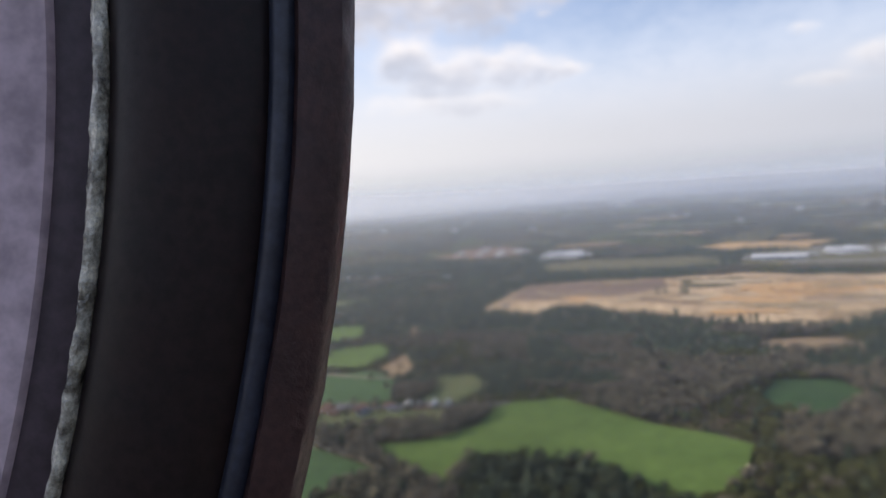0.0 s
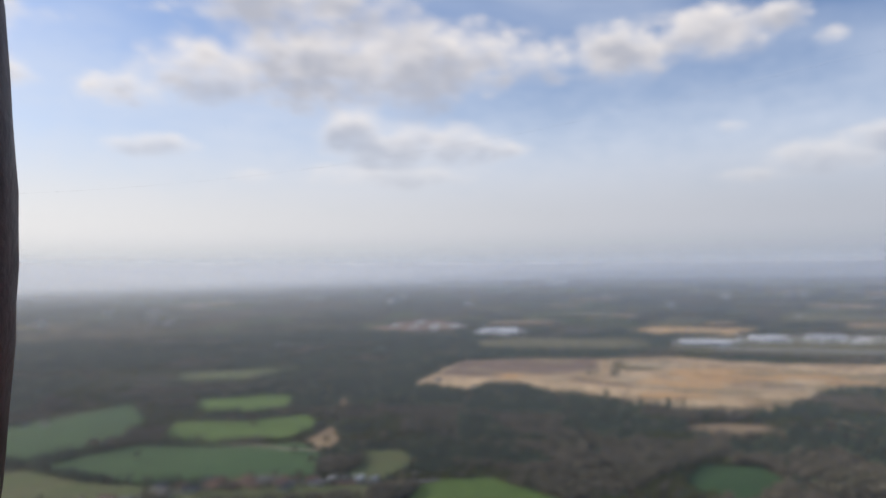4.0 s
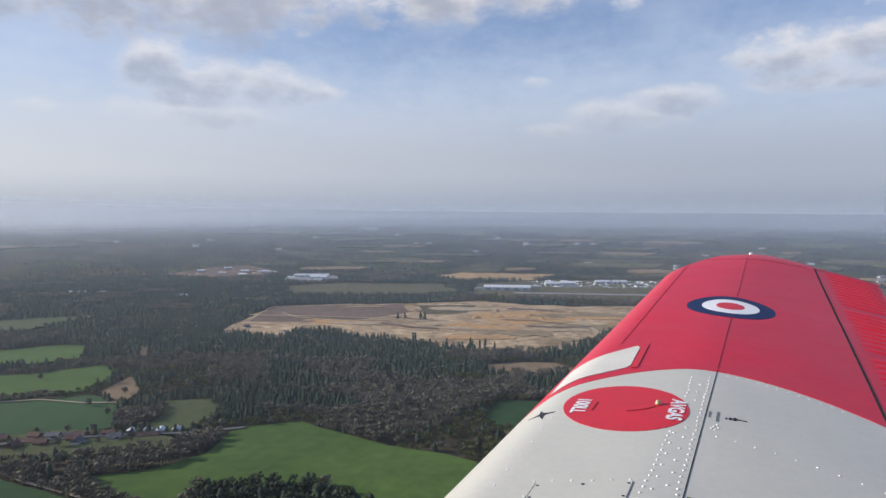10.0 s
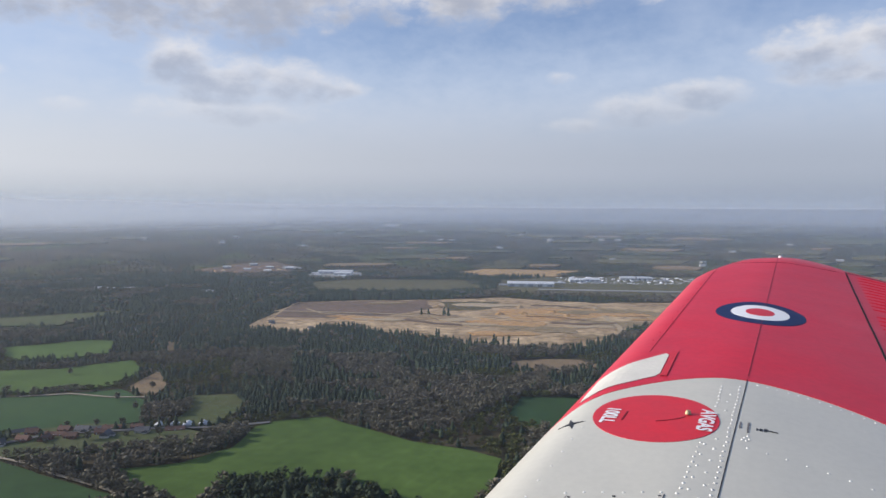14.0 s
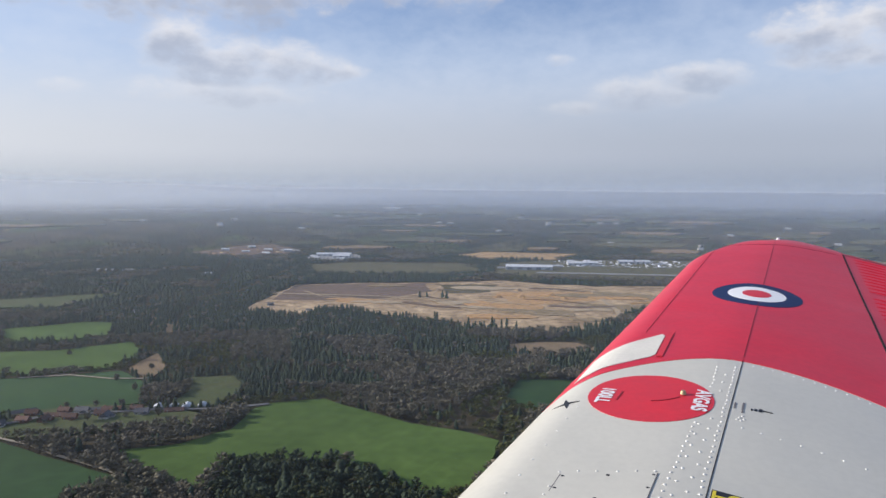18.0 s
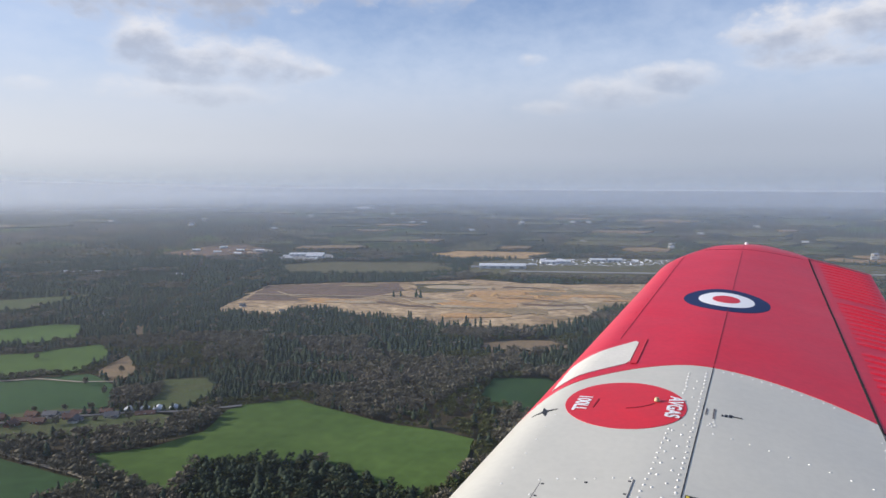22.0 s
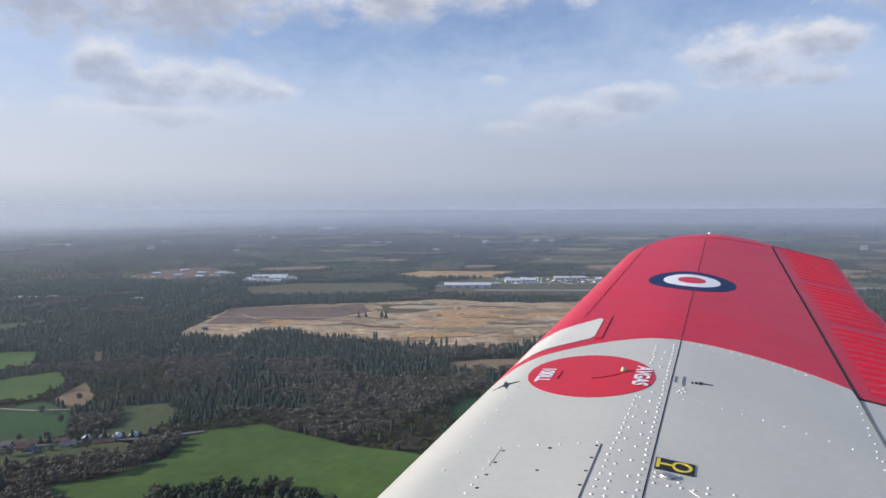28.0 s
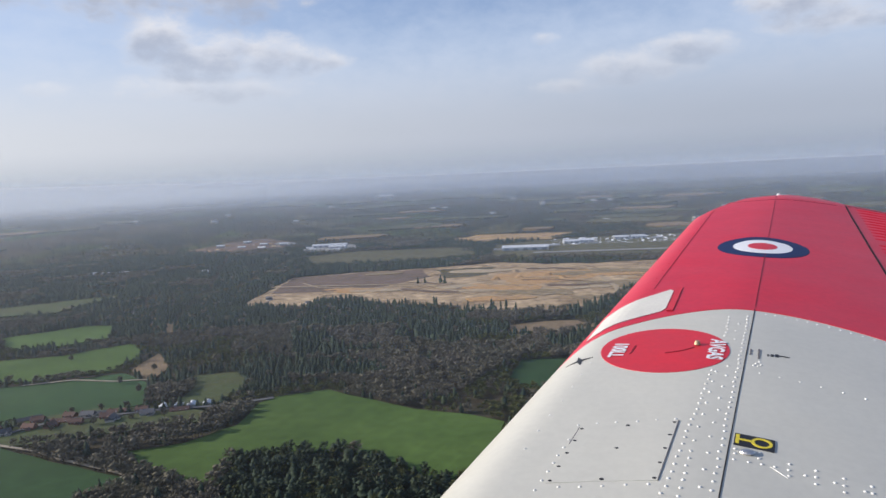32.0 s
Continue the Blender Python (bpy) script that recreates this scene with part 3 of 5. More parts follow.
fr = random.Random(21)
FAR_STRIPS = []
for k in range(130):
    az0, r0 = radians(fr.uniform(-70, 16) if k < 60 else fr.uniform(-34, 16)), fr.choice((2250, 2450, 2700, 2900, 3100, 3350, 3600, 3850)) + fr.uniform(-70, 70)
    half, deep = fr.uniform(35, 150), fr.uniform(14, 50)
    c = Vector((r0 * math.sin(az0), r0 * math.cos(az0)))
    if (az0 < radians(-34) and r0 < 2900) or inside(AIRFIELD, c.x, c.y) or inside(OCHRE, c.x, c.y) or inside(GRAVEL, c.x, c.y) or inside(YARD, c.x, c.y):
        continue
    u, v = Vector((math.cos(az0), -math.sin(az0))), Vector((math.sin(az0), math.cos(az0)))
    FAR_STRIPS.append([tuple(c + u * half * a + v * deep * b) for a, b in ((-1, fr.uniform(-1, 0)), (-0.4, -1), (0.7, fr.uniform(-1, -.6)), (1, fr.uniform(0, 1)), (0.2, 1), (-0.8, fr.uniform(.4, 1)))])
OPEN += FAR_STRIPS
for k, q in enumerate(FAR_STRIPS):
    m, lab = ((DRYFIELD, "dry brown far field between woods"), (DULL_GREEN, "dull green far field between woods"), (STUBBLE, "bare tan far field between woods"), (DULL_GREEN, "dull green far field between woods"), (DRYFIELD, "dry brown far field between woods"))[k % 5]
    patch("field", q, m, lab, amp=14, lift=5.0 if math.hypot(*q[0]) > 2500 else None)
patch("quarry_floor", PIT, SAND, "pale tan sand quarry with worn uneven ground", "quarry", amp=14)
patch("heath", HEATH, HEATH_M, "brown heath beside the sand quarry", "heath", amp=8)
patch("scrub", SCRUB, SCRUB_M, "olive scrub patch inside the quarry", "scrub", amp=14)
patch("sand_face", ORANGE, SAND_ORANGE, "freshly dug orange sand in the quarry", "quarry", amp=18)
patch("field", FAR_FIELD, DRYFIELD, "dry brown-olive field behind the quarry", amp=10)
patch("field", OCHRE, OCHRE_M, "bare ochre field near the airfield", amp=16)
patch("airfield", AIRFIELD, DRYFIELD, "dull green-brown grass airfield with parked cars", "airfield", amp=12)
patch("works_yard", GRAVEL, HEATH_M, "brown muddy yard of the gravel works", "yard", amp=18)
wr = random.Random(4)
for k in range(16):
    c, r = (wr.uniform(-1840, -1590), wr.uniform(1930, 2180)), wr.uniform(10, 26)
    if inside(GRAVEL, c[0], c[1]):
        patch("sand_patch", [(c[0] + r * 1.7 * math.cos(q * 0.9), c[1] + r * math.sin(q * 0.9)) for q in range(7)], (SAND, STUBBLE, CONCRETE)[k % 3], "pale patch of sand and gravel in the works yard", "patch", amp=14)
patch("yard", YARD, CONCRETE, "grey yard round white warehouses", "yard", amp=8)
patch("field", BIGFIELD, GRASS, "bright green young crop field between woods", amp=3)
patch("clearing", CLEARING, STUBBLE, "brown felled clearing in the pine wood", "clearing", amp=10)
patch("field", SQUARE, GRASS_DARK, "small dark green square field in the wood", amp=3)
patch("field", TRACKFIELD, GRASS_DARK, "dark green crop field beside a pale track", amp=3)
patch("field", F_NORTH, GRASS, "green crop field with hedges", amp=4)
patch("field", F_MID, GRASS, "green crop field with hedges", amp=4)
patch("field", F_BROWN, STUBBLE, "bare brown ploughed corner field", amp=3)
patch("field", F_WEST, GRASS_DARK, "dark green crop field with hedges", amp=4)
patch("field", F_LOW, GRASS_DARK, "dark green crop field above the village", amp=4)
patch("field", F_SOUTH, PASTURE, "rough pasture with scattered trees by the village", amp=4)
patch("field", F_EAST, PASTURE, "rough green meadow at the wood's edge", amp=4)
patch("field", F_FAR, PASTURE, "pale green far meadow", amp=8)
patch("field", F_BELOW, PASTURE, "green meadow beside the copse", amp=4)
patch("gardens", VILLAGE, PASTURE, "grassy gardens and yards round the village houses", "gardens", amp=4)
patch("field", F_STRIPE, STUBBLE, "narrow bare brown strip between green fields", amp=5)

strip("track", [(-1002, 1267), (-900, 1300), (-780, 1335), (-686, 1363)], 8, SANDTRACK, "pale sandy track across the heath", "track")
strip("track", [(-415, 1639), (-375, 1550), (-344, 1470), (-300, 1380), (-268, 1261)], 9, SANDTRACK, "pale sandy haul track out of the quarry", "track")
strip("track", [(-633, 411), (-585, 412), (-540, 405), (-490, 402), (-452, 397)], 3.5, TRACK, "pale farm track along a field edge", "track")
for pts in ([(-962, 1328), (-891, 1281), (-780, 1286), (-695, 1333), (-573, 1351)], [(-729, 1406), (-637, 1317), (-523, 1246), (-405, 1224)],
            [(-380, 1684), (-260, 1683), (-137, 1711), (-12, 1749)]):
    strip("track", pts, 4, SANDTRACK, "pale wheel track across the quarry sand", "track")
for pts in ([(-549, 1605), (-487, 1624), (-438, 1609)], [(-430, 1378), (-369, 1387), (-315, 1427)], [(-700, 1288), (-622, 1265), (-570, 1276)], [(-265, 1633), (-171, 1664), (-81, 1665)]):
    strip("earth_bank", pts, 16, HEATH_M, "dark earth bank in the quarry", "bank")
for c, r, m, lab in (((-438, 1298), 60, DRYGRASS, "bleached dry grass on the quarry floor"), ((-286, 1414), 70, DRYGRASS, "bleached dry grass on the quarry floor"), ((-514, 1335), 55, SAND_ORANGE, "orange bare sand patch"),
                     ((-179, 1584), 80, DRYGRASS, "bleached dry grass on the quarry floor"), ((-783, 1261), 50, SAND_ORANGE, "orange bare sand patch"), ((-328, 1599), 50, DRYGRASS, "bleached dry grass on the quarry floor"), ((-52, 1653), 70, DRYGRASS, "bleached dry grass on the quarry floor")):
    patch("ground_patch", [(c[0] + r * 1.5 * math.cos(k * 0.7), c[1] + r * 0.6 * math.sin(k * 0.7)) for k in range(9)], m, lab, "patch", amp=26)
qr = random.Random(33)
for k in range(20):
    c = (qr.uniform(-860, -60), qr.uniform(1190, 1760))
    if not (inside(shrink(PIT, 0.9), c[0], c[1])):
        continue
    m, lab = ((DRYGRASS, "bleached dry grass on the quarry floor"), (SANDTRACK, "bleached bare sand patch"), (SAND_ORANGE, "orange bare sand patch"), (SAND_ORANGE, "orange bare sand patch"), (SANDTRACK, "bleached bare sand patch"))[k % 5]
    r = qr.uniform(14, 42)
    patch("ground_patch", [(c[0] + r * 2.0 * math.cos(q * 0.7) + 0.25 * r * math.sin(q * 0.7), c[1] + r * 0.9 * math.sin(q * 0.7) + 0.5 * r * math.cos(q * 0.7)) for q in range(9)], m, lab, "patch", amp=16)
for k in range(9):
    x0, y0 = qr.uniform(-760, -200), qr.uniform(1240, 1700)
    L, t = qr.uniform(60, 190), qr.uniform(-0.15, 0.75)
    pts = [(x0 + L * q * math.cos(t), y0 + L * q * math.sin(t) + 9 * math.sin(q * 5 + k)) for q in (0, 0.25, 0.5, 0.75, 1.0)]
    if all(inside(shrink(PIT, 0.92), *p) for p in pts):
        strip("track", pts, qr.uniform(2.5, 5.0), SANDTRACK if k % 3 else HEATH_M, "worn wheel track on the quarry sand" if k % 3 else "dark drainage ditch across the quarry sand", "track")
strip("runway", [(-640, 1930), (-300, 2040), (100, 2200), (400, 2330)], 30, CONCRETE, "pale grey runway of the airfield", "runway")
strip("road", [(-660, 470), (-620, 490), (-590, 515), (-560, 540), (-520, 560), (-480, 600)], 6, ROAD, "grey village road between hedges")
strip("road", [(-640, 480), (-655, 430), (-690, 380), (-700, 320), (-720, 260), (-760, 180)], 6, ROAD, "grey country road bending out of the village")
strip("track", [(-668, 620), (-705, 600), (-760, 590), (-800, 555)], 3.5, TRACK, "pale farm track between fields", "track")
strip("road", [(-1107, 958), (-1080, 1250), (-1180, 1480), (-1290, 1720), (-1380, 1930)], 5, SCRUB_M, "dull forest road lined with trees")
strip("track", [(-448, 922), (-405, 985), (-395, 1050)], 5, TRACK, "pale woodland track", "track")


# ---------------------------------------------------------------- trees
def conifer_template(rng, tiers=4, sides=7):
    """Trunk and ragged tiers of boughs, one metre high."""
    vs, fs, mi = [], [], []
    for k in range(4):
        a = k * math.pi / 2
        vs.append((0.018 * math.cos(a), 0.018 * math.sin(a), 0.0))
    vs.append((0, 0, 0.9))
    for k in range(4):
        fs.append((k, (k + 1) % 4, 4)), mi.append(1)
    for t in range(tiers):
        f = t / tiers
        z0, z1 = 0.20 + 0.66 * f + rng.uniform(-.02, .02), min(1.0, 0.20 + 0.66 * f + 0.70 / tiers + 0.06)
        r = (0.215 * (1 - f) ** 0.75 + 0.035) * (0.85 if t == 0 else 1.0)
        b = len(vs)
        vs.append((rng.uniform(-.01, .01), rng.uniform(-.01, .01), z1))
        o = rng.uniform(0, 6)
        for k in range(sides):
            a = o + 2 * math.pi * k / sides
            q = r * rng.uniform(0.6, 1.2)
            vs.append((q * math.cos(a), q * math.sin(a), z0 + rng.uniform(-.05, .05)))
        for k in range(sides):
            fs.append((b, b + 1 + k, b + 1 + (k + 1) % sides)), mi.append(0)
    return np.array(vs), np.array(fs), mi


def crown_template(rng, blades=44, width=0.05, clumps=5):
    """Trunk, two limbs and an airy, uneven crown of sprays of twigs, one metre high."""
    vs, fs, mi = [], [], []
    for (x, y, z) in ((0, 0, 0.62), (0.16, 0.06, 0.78), (-0.14, -0.09, 0.74)):
        b = len(vs)
        base = 0.0 if x == 0 else 0.3
        for k in range(3):
            a = k * 2.094
            vs.append((0.020 * math.cos(a), 0.020 * math.sin(a), base))
        vs.append((x, y, z))
        for k in range(3):
            fs.append((b + k, b + (k + 1) % 3, b + 3)), mi.append(1)
    # uneven clumps of fine twigs
    for c in range(clumps):
        a, q = rng.uniform(0, 6.283), rng.uniform(0.05, 0.19)
        o = Vector((q * math.cos(a), q * math.sin(a), rng.uniform(0.46, 0.80)))
        w, hh = rng.uniform(0.07, 0.12), rng.uniform(0.07, 0.13)
        b = len(vs)
        for dx, dy, dz in ((1, 0, 0), (0, 1, 0), (-1, 0, 0), (0, -1, 0), (0, 0, 1), (0, 0, -1)):
            k = rng.uniform(0.7, 1.25)
            vs.append((o.x + (dx + rng.uniform(-.25, .25)) * w * k, o.y + (dy + rng.uniform(-.25, .25)) * w * k, o.z + (dz + rng.uniform(-.2, .2)) * hh * k))
        for k in range(4):
            j = (k + 1) % 4
            fs += [(b + k, b + j, b + 4), (b + j, b + k, b + 5)]
            mi += [0, 0]
    for c in range(blades):
        a, e = rng.uniform(0, 6.283), math.asin(rng.uniform(-0.75, 1.0))
        d = Vector((math.cos(a) * math.cos(e), math.sin(a) * math.cos(e), math.sin(e)))
        r = rng.uniform(0.45, 1.0) ** 0.6 * rng.uniform(0.8, 1.1)
        tip = Vector((d.x * 0.29 * r, d.y * 0.29 * r, 0.60 + d.z * 0.38 * r))
        root = Vector((d.x * 0.29 * r * 0.35, d.y * 0.29 * r * 0.35, 0.56 + d.z * 0.38 * r * 0.35))
        side = d.cross(Vector((rng.uniform(-1, 1), rng.uniform(-1, 1), rng.uniform(-1, 1)))).normalized() * width * rng.uniform(0.7, 1.6)
        b = len(vs)
        if rng.random() < 0.5:
            pts = (root - side, root + side, tip)
        else:
            pts = (tip - side, tip + side, root)
        vs += [tuple(p) for p in pts]
        fs.append((b, b + 1, b + 2)), mi.append(0)
    return np.array(vs), np.array(fs), mi


def stamp(name, templates, xs, ys, zs, heights, widths, mats, label, rng, category="trees"):
    """Many trees as one mesh of stuff."""
    allv, allf, allm, off = [], [], [], 0
    pick = rng.integers(0, len(templates), len(xs))
    turn = rng.uniform(0, 6.283, len(xs))
    for k, (tv, tf, tm) in enumerate(templates):
        s = np.nonzero(pick == k)[0]
        if not len(s):
            continue
        c, d = np.cos(turn[s])[:, None], np.sin(turn[s])[:, None]
        w, h = (heights[s] * widths[s])[:, None], heights[s][:, None]
        X = (tv[:, 0] * c - tv[:, 1] * d) * w + xs[s][:, None]
        Y = (tv[:, 0] * d + tv[:, 1] * c) * w + ys[s][:, None]
        Z = tv[:, 2] * h + zs[s][:, None]
        allv.append(np.stack([X, Y, Z], -1).reshape(-1, 3))
        allf.append((tf[None] + (off + np.arange(len(s)) * len(tv))[:, None, None]).reshape(-1, 3))
        allm.append(np.tile(tm, len(s)))
        off += len(s) * len(tv)
    if not allv:
        return None
    V, Fc, M = np.concatenate(allv), np.concatenate(allf), np.concatenate(allm)
    me = bpy.data.meshes.new(name)
    me.vertices.add(len(V)), me.loops.add(len(Fc) * 3), me.polygons.add(len(Fc))
    me.vertices.foreach_set("co", V.astype(np.float32).ravel())
    me.loops.foreach_set("vertex_index", Fc.astype(np.int32).ravel())
    me.polygons.foreach_set("loop_start", np.arange(0, len(Fc) * 3, 3, dtype=np.int32))
    for m in mats:
        me.materials.append(m)
    me.polygons.foreach_set("material_index", M.astype(np.int32))
    me.polygons.foreach_set("use_smooth", np.ones(len(Fc), dtype=bool))
    me.update(calc_edges=True)
    return tagged(new(name, me), label, category, kind="stuff")


rng = np.random.default_rng(7)
prng = random.Random(5)
CONIFERS = [conifer_template(prng, 5, 7) for _ in range(7)]
CONIFERS_FAR = [conifer_template(prng, 3, 5) for _ in range(5)]
CROWNS = [crown_template(prng, 86, 0.021, 3) for _ in range(9)]
CROWNS_FAR = [crown_template(prng, 22, 0.055, 2) for _ in range(6)]


def smooth_noise(x, y, scale, seed):
    """Value noise for arrays."""
    def h(i, j):
        n = (i * 374761393 + j * 668265263 + seed * 1442695041) & 0x7fffffff
        n = (n ^ (n >> 13)) * 1274126177 & 0x7fffffff
        return (n & 0xffff) / 65535.0
    u, v = x * scale, y * scale
    i, j = np.floor(u).astype(np.int64), np.floor(v).astype(np.int64)
    a, b = u - i, v - j
    a, b = a * a * (3 - 2 * a), b * b * (3 - 2 * b)
    return (h(i, j) * (1 - a) + h(i + 1, j) * a) * (1 - b) + (h(i, j + 1) * (1 - a) + h(i + 1, j + 1) * a) * b


ROADS = [[(-1107, 958), (-1080, 1250), (-1180, 1480), (-1290, 1720), (-1380, 1930)], [(-660, 470), (-620, 490), (-590, 515), (-560, 540), (-520, 560), (-480, 600)],
         [(-640, 480), (-655, 430), (-690, 380), (-700, 320), (-720, 260), (-760, 180)], [(-357, 960), (-309, 1019), (-293, 1083)]]


def near_line(x, y, line, w):
    hit = np.zeros(x.shape, bool)
    for (ax, ay), (bx, by) in zip(line, line[1:]):
        l2 = (bx - ax) ** 2 + (by - ay) ** 2
        f = np.clip(((x - ax) * (bx - ax) + (y - ay) * (by - ay)) / l2, 0, 1)
        hit |= np.hypot(x - ax - f * (bx - ax), y - ay - f * (by - ay)) < w
    return hit


def free_of(x, y):
    ok = np.ones(x.shape, bool)
    for p in OPEN:
        ok &= ~inside(p, x, y)
    for r in ROADS:
        ok &= ~near_line(x, y, r, 8)
    return ok & ~inside(VILLAGE, x, y) & ~inside(COPSE, x, y)


def wood(r0, r1, step, near, name):
    """A ring of woodland, as far as it comes into view."""
    n = int(2 * r1 / step) + 2
    gx, gy = np.meshgrid(np.arange(-n, n) * step, np.arange(0, n) * step)
    x = (gx + rng.uniform(-.45, .45, gx.shape) * step).ravel()
    y = (gy + rng.uniform(-.45, .45, gx.shape) * step).ravel()
    r, a = np.hypot(x, y), np.degrees(np.arctan2(x, y))
    ok = (r >= r0) & (r < r1) & (a > -84) & (a < 20)
    x, y, r, a = x[ok], y[ok], r[ok], a[ok]
    ok = free_of(x, y)
    x, y, r, a = x[ok], y[ok], r[ok], a[ok]
    gaps = smooth_noise(x, y, 1 / 55.0, 3)
    # straight rides cut through the plantations
    u, v = x * 0.80 + y * 0.60 + 22 * smooth_noise(x, y, 1 / 300.0, 12), y * 0.80 - x * 0.60 + 22 * smooth_noise(x, y, 1 / 300.0, 13)
    gaps = np.where((r < 2600) & ((np.abs(u % 330 - 165) < 5.0) | (np.abs(v % 470 - 235) < 5.5)), 0.0, gaps)
    keep = rng.uniform(0, 1, len(x)) < np.where(r < 2600, np.where(gaps <= 0.0, 0.03, np.where(gaps < 0.12, 0.35, 0.97)), np.where(smooth_noise(x, y, 1 / 210.0, 9) * 0.6 + smooth_noise(x, y, 1 / 75.0, 19) * 0.4 > 0.42, 0.97, 0.10))
    x, y, r, a, u, v = x[keep], y[keep], r[keep], a[keep], u[keep], v[keep]
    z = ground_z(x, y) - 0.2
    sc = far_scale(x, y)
    # pine plantations in the middle, bare broadleaf wood near the fields and in blotches
    # stands between the rides are of one kind and age
    stand = ((np.floor(u / 330).astype(np.int64) * 7919 + np.floor(v / 235).astype(np.int64) * 104729) % 97) / 97.0
    blot = smooth_noise(x, y, 1 / 170.0, 1) * 0.42 + smooth_noise(x, y, 1 / 60.0, 2) * 0.26 + stand * 0.32
    lean = np.where(r > 800, 0.04, np.where(r > 620, -0.10, -0.22)) + np.where((r > 1150), 0.09, 0.0)
    kind = np.where(blot + lean > 0.52, 0, 1)
    kind = np.where((kind == 1) & (smooth_noise(x, y, 1 / 90.0, 6) > 0.70), 2, kind)
    stray = rng.uniform(0, 1, len(x))
    kind = np.where(stray < 0.07, 0, np.where(stray > 0.95, 1, kind))
    far = 1.35 if not near else 1.0
    for k, (lab, mats, temps) in enumerate((("dark green pine and spruce wood seen from above", [CONIFER_M, BARK], CONIFERS if near else CONIFERS_FAR),
                                            ("leafless brown-grey broadleaf wood seen from above", [TWIG_M, BARK], CROWNS if near else CROWNS_FAR),
                                            ("yellow-green young larch and birch wood", [LARCH_M, BARK], CROWNS if near else CROWNS_FAR))):
        s = kind == k
        age = 0.74 + 0.34 * smooth_noise(x[s], y[s], 1 / 130.0, 17) + 0.26 * ((stand[s] * 13.7) % 1.0)
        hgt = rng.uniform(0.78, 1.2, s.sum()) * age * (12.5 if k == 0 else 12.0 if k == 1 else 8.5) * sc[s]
        wid = rng.uniform(0.85, 1.35, s.sum()) * (1.0 if k == 0 else 1.45) * far * (1.25 if (not near and k == 0) else 1.0)
        stamp(("conifer_wood", "broadleaf_wood", "young_wood")[k], temps, x[s], y[s], z[s], hgt, wid, mats, lab, rng)


wood(400, 900, 7.0, True, "near")
wood(900, 1500, 8.6, True, "middle")
wood(1500, 2600, 12.0, False, "far")
wood(2600, 4480, 25.0, False, "raised_land")

# the copse in front of the big field: dark pines with a bare fringe
cx, cy = rng.uniform(-410, -200, 1500), rng.uniform(345, 505, 1500)
s = inside(COPSE, cx, cy)
cx, cy = cx[s][:420], cy[s][:420]
s = rng.uniform(0, 1, len(cx)) < 0.42
stamp("copse_fringe", CROWNS, cx[s], cy[s], cx[s] * 0, rng.uniform(8, 12, s.sum()), rng.uniform(1.2, 1.6, s.sum()), [LARCH_M, BARK],
      "pale bare trees among the pines of the copse", rng, "copse")
stamp("copse", CONIFERS + CROWNS[:7], cx, cy, cx * 0, rng.uniform(8, 14.5, len(cx)), rng.uniform(1.25, 1.9, len(cx)), [CONIFER_M, BARK],
      "dark pine copse standing in green fields", rng, "copse")


def hedge(pts, h=2.2, gap=0.12, name="hedge", mat=None, step=2.6):
    xs, ys = [], []
    for (ax, ay), (bx, by) in zip(pts, pts[1:]):
        n = max(1, int(math.hypot(bx - ax, by - ay) / step))
        for k in range(n):
            if rng.uniform() > gap:
                xs.append(ax + (bx - ax) * k / n + rng.uniform(-.8, .8)), ys.append(ay + (by - ay) * k / n + rng.uniform(-.8, .8))
    xs, ys = np.array(xs), np.array(ys)
    stamp(name, CROWNS_FAR, xs, ys, xs * 0 - h * 0.35, rng.uniform(0.8, 1.5, len(xs)) * h * 1.3, rng.uniform(1.2, 1.9, len(xs)), [mat or TWIG_M, BARK],
          "low brown-green hedge along a field edge", rng, "hedge")


for line in ([(-1190, 700), (-1010, 616), (-902, 515), (-895, 385), (-880, 375)], [(-1010, 620), (-905, 690), (-858, 797), (-770, 735)],
             [(-905, 690), (-800, 556), (-890, 510)], [(-800, 556), (-732, 638), (-668, 618), (-600, 545)], [(-880, 382), (-765, 392), (-660, 468)],
             [(-1000, 930), (-860, 800)], [(-632, 648), (-600, 545), (-560, 540)], [(-668, 330), (-632, 410), (-540, 404)], [(-735, 640), (-765, 730), (-690, 668)],
             [(-1150, 380), (-1000, 330), (-900, 375)]):
    hedge(line)
for line in (ROADS[2], [(-668, 480), (-700, 395), (-715, 320), (-735, 255)]):
    hedge([(x + 6, y + 2) for x, y in line], 2.0)


def lone_tree(kind, h, w, mat, label, name, detail=9):
    """One standing tree as a thing with trunk and crown."""
    r = random.Random(int(h * 100) + detail)
    tv, tf, tm = conifer_template(r, 6, 9) if kind == "pine" else crown_template(r, 110, 0.03, 9)
    root = tagged(new(name), label, "tree")
    for pname, idx, m in (("trunk", 1, BARK), ("crown", 0, mat)):
        fs = [f for f, q in zip(tf, tm) if q == idx]
        used = sorted({int(i) for f in fs for i in f})
        back = {o: i for i, o in enumerate(used)}
        me = mesh_from(pname, [(tv[i][0] * h * w, tv[i][1] * h * w, tv[i][2] * h) for i in used], [[back[int(i)] for i in f] for f in fs], m)
        part_me(pname, me, root)
    return root


def row_of(proto, spots, group, r):
    """Puts the first tree at the first spot and copies at the others."""
    tagged(proto, group=group)
    for k, (x, y) in enumerate(spots):
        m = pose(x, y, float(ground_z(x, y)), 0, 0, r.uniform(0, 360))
        if k == 0:
            proto.matrix_basis = m
        else:
            c = copy_thing(proto, m)
            q = r.uniform(0.75, 1.2)
            c.scale = (q, q, q * r.uniform(0.9, 1.1))


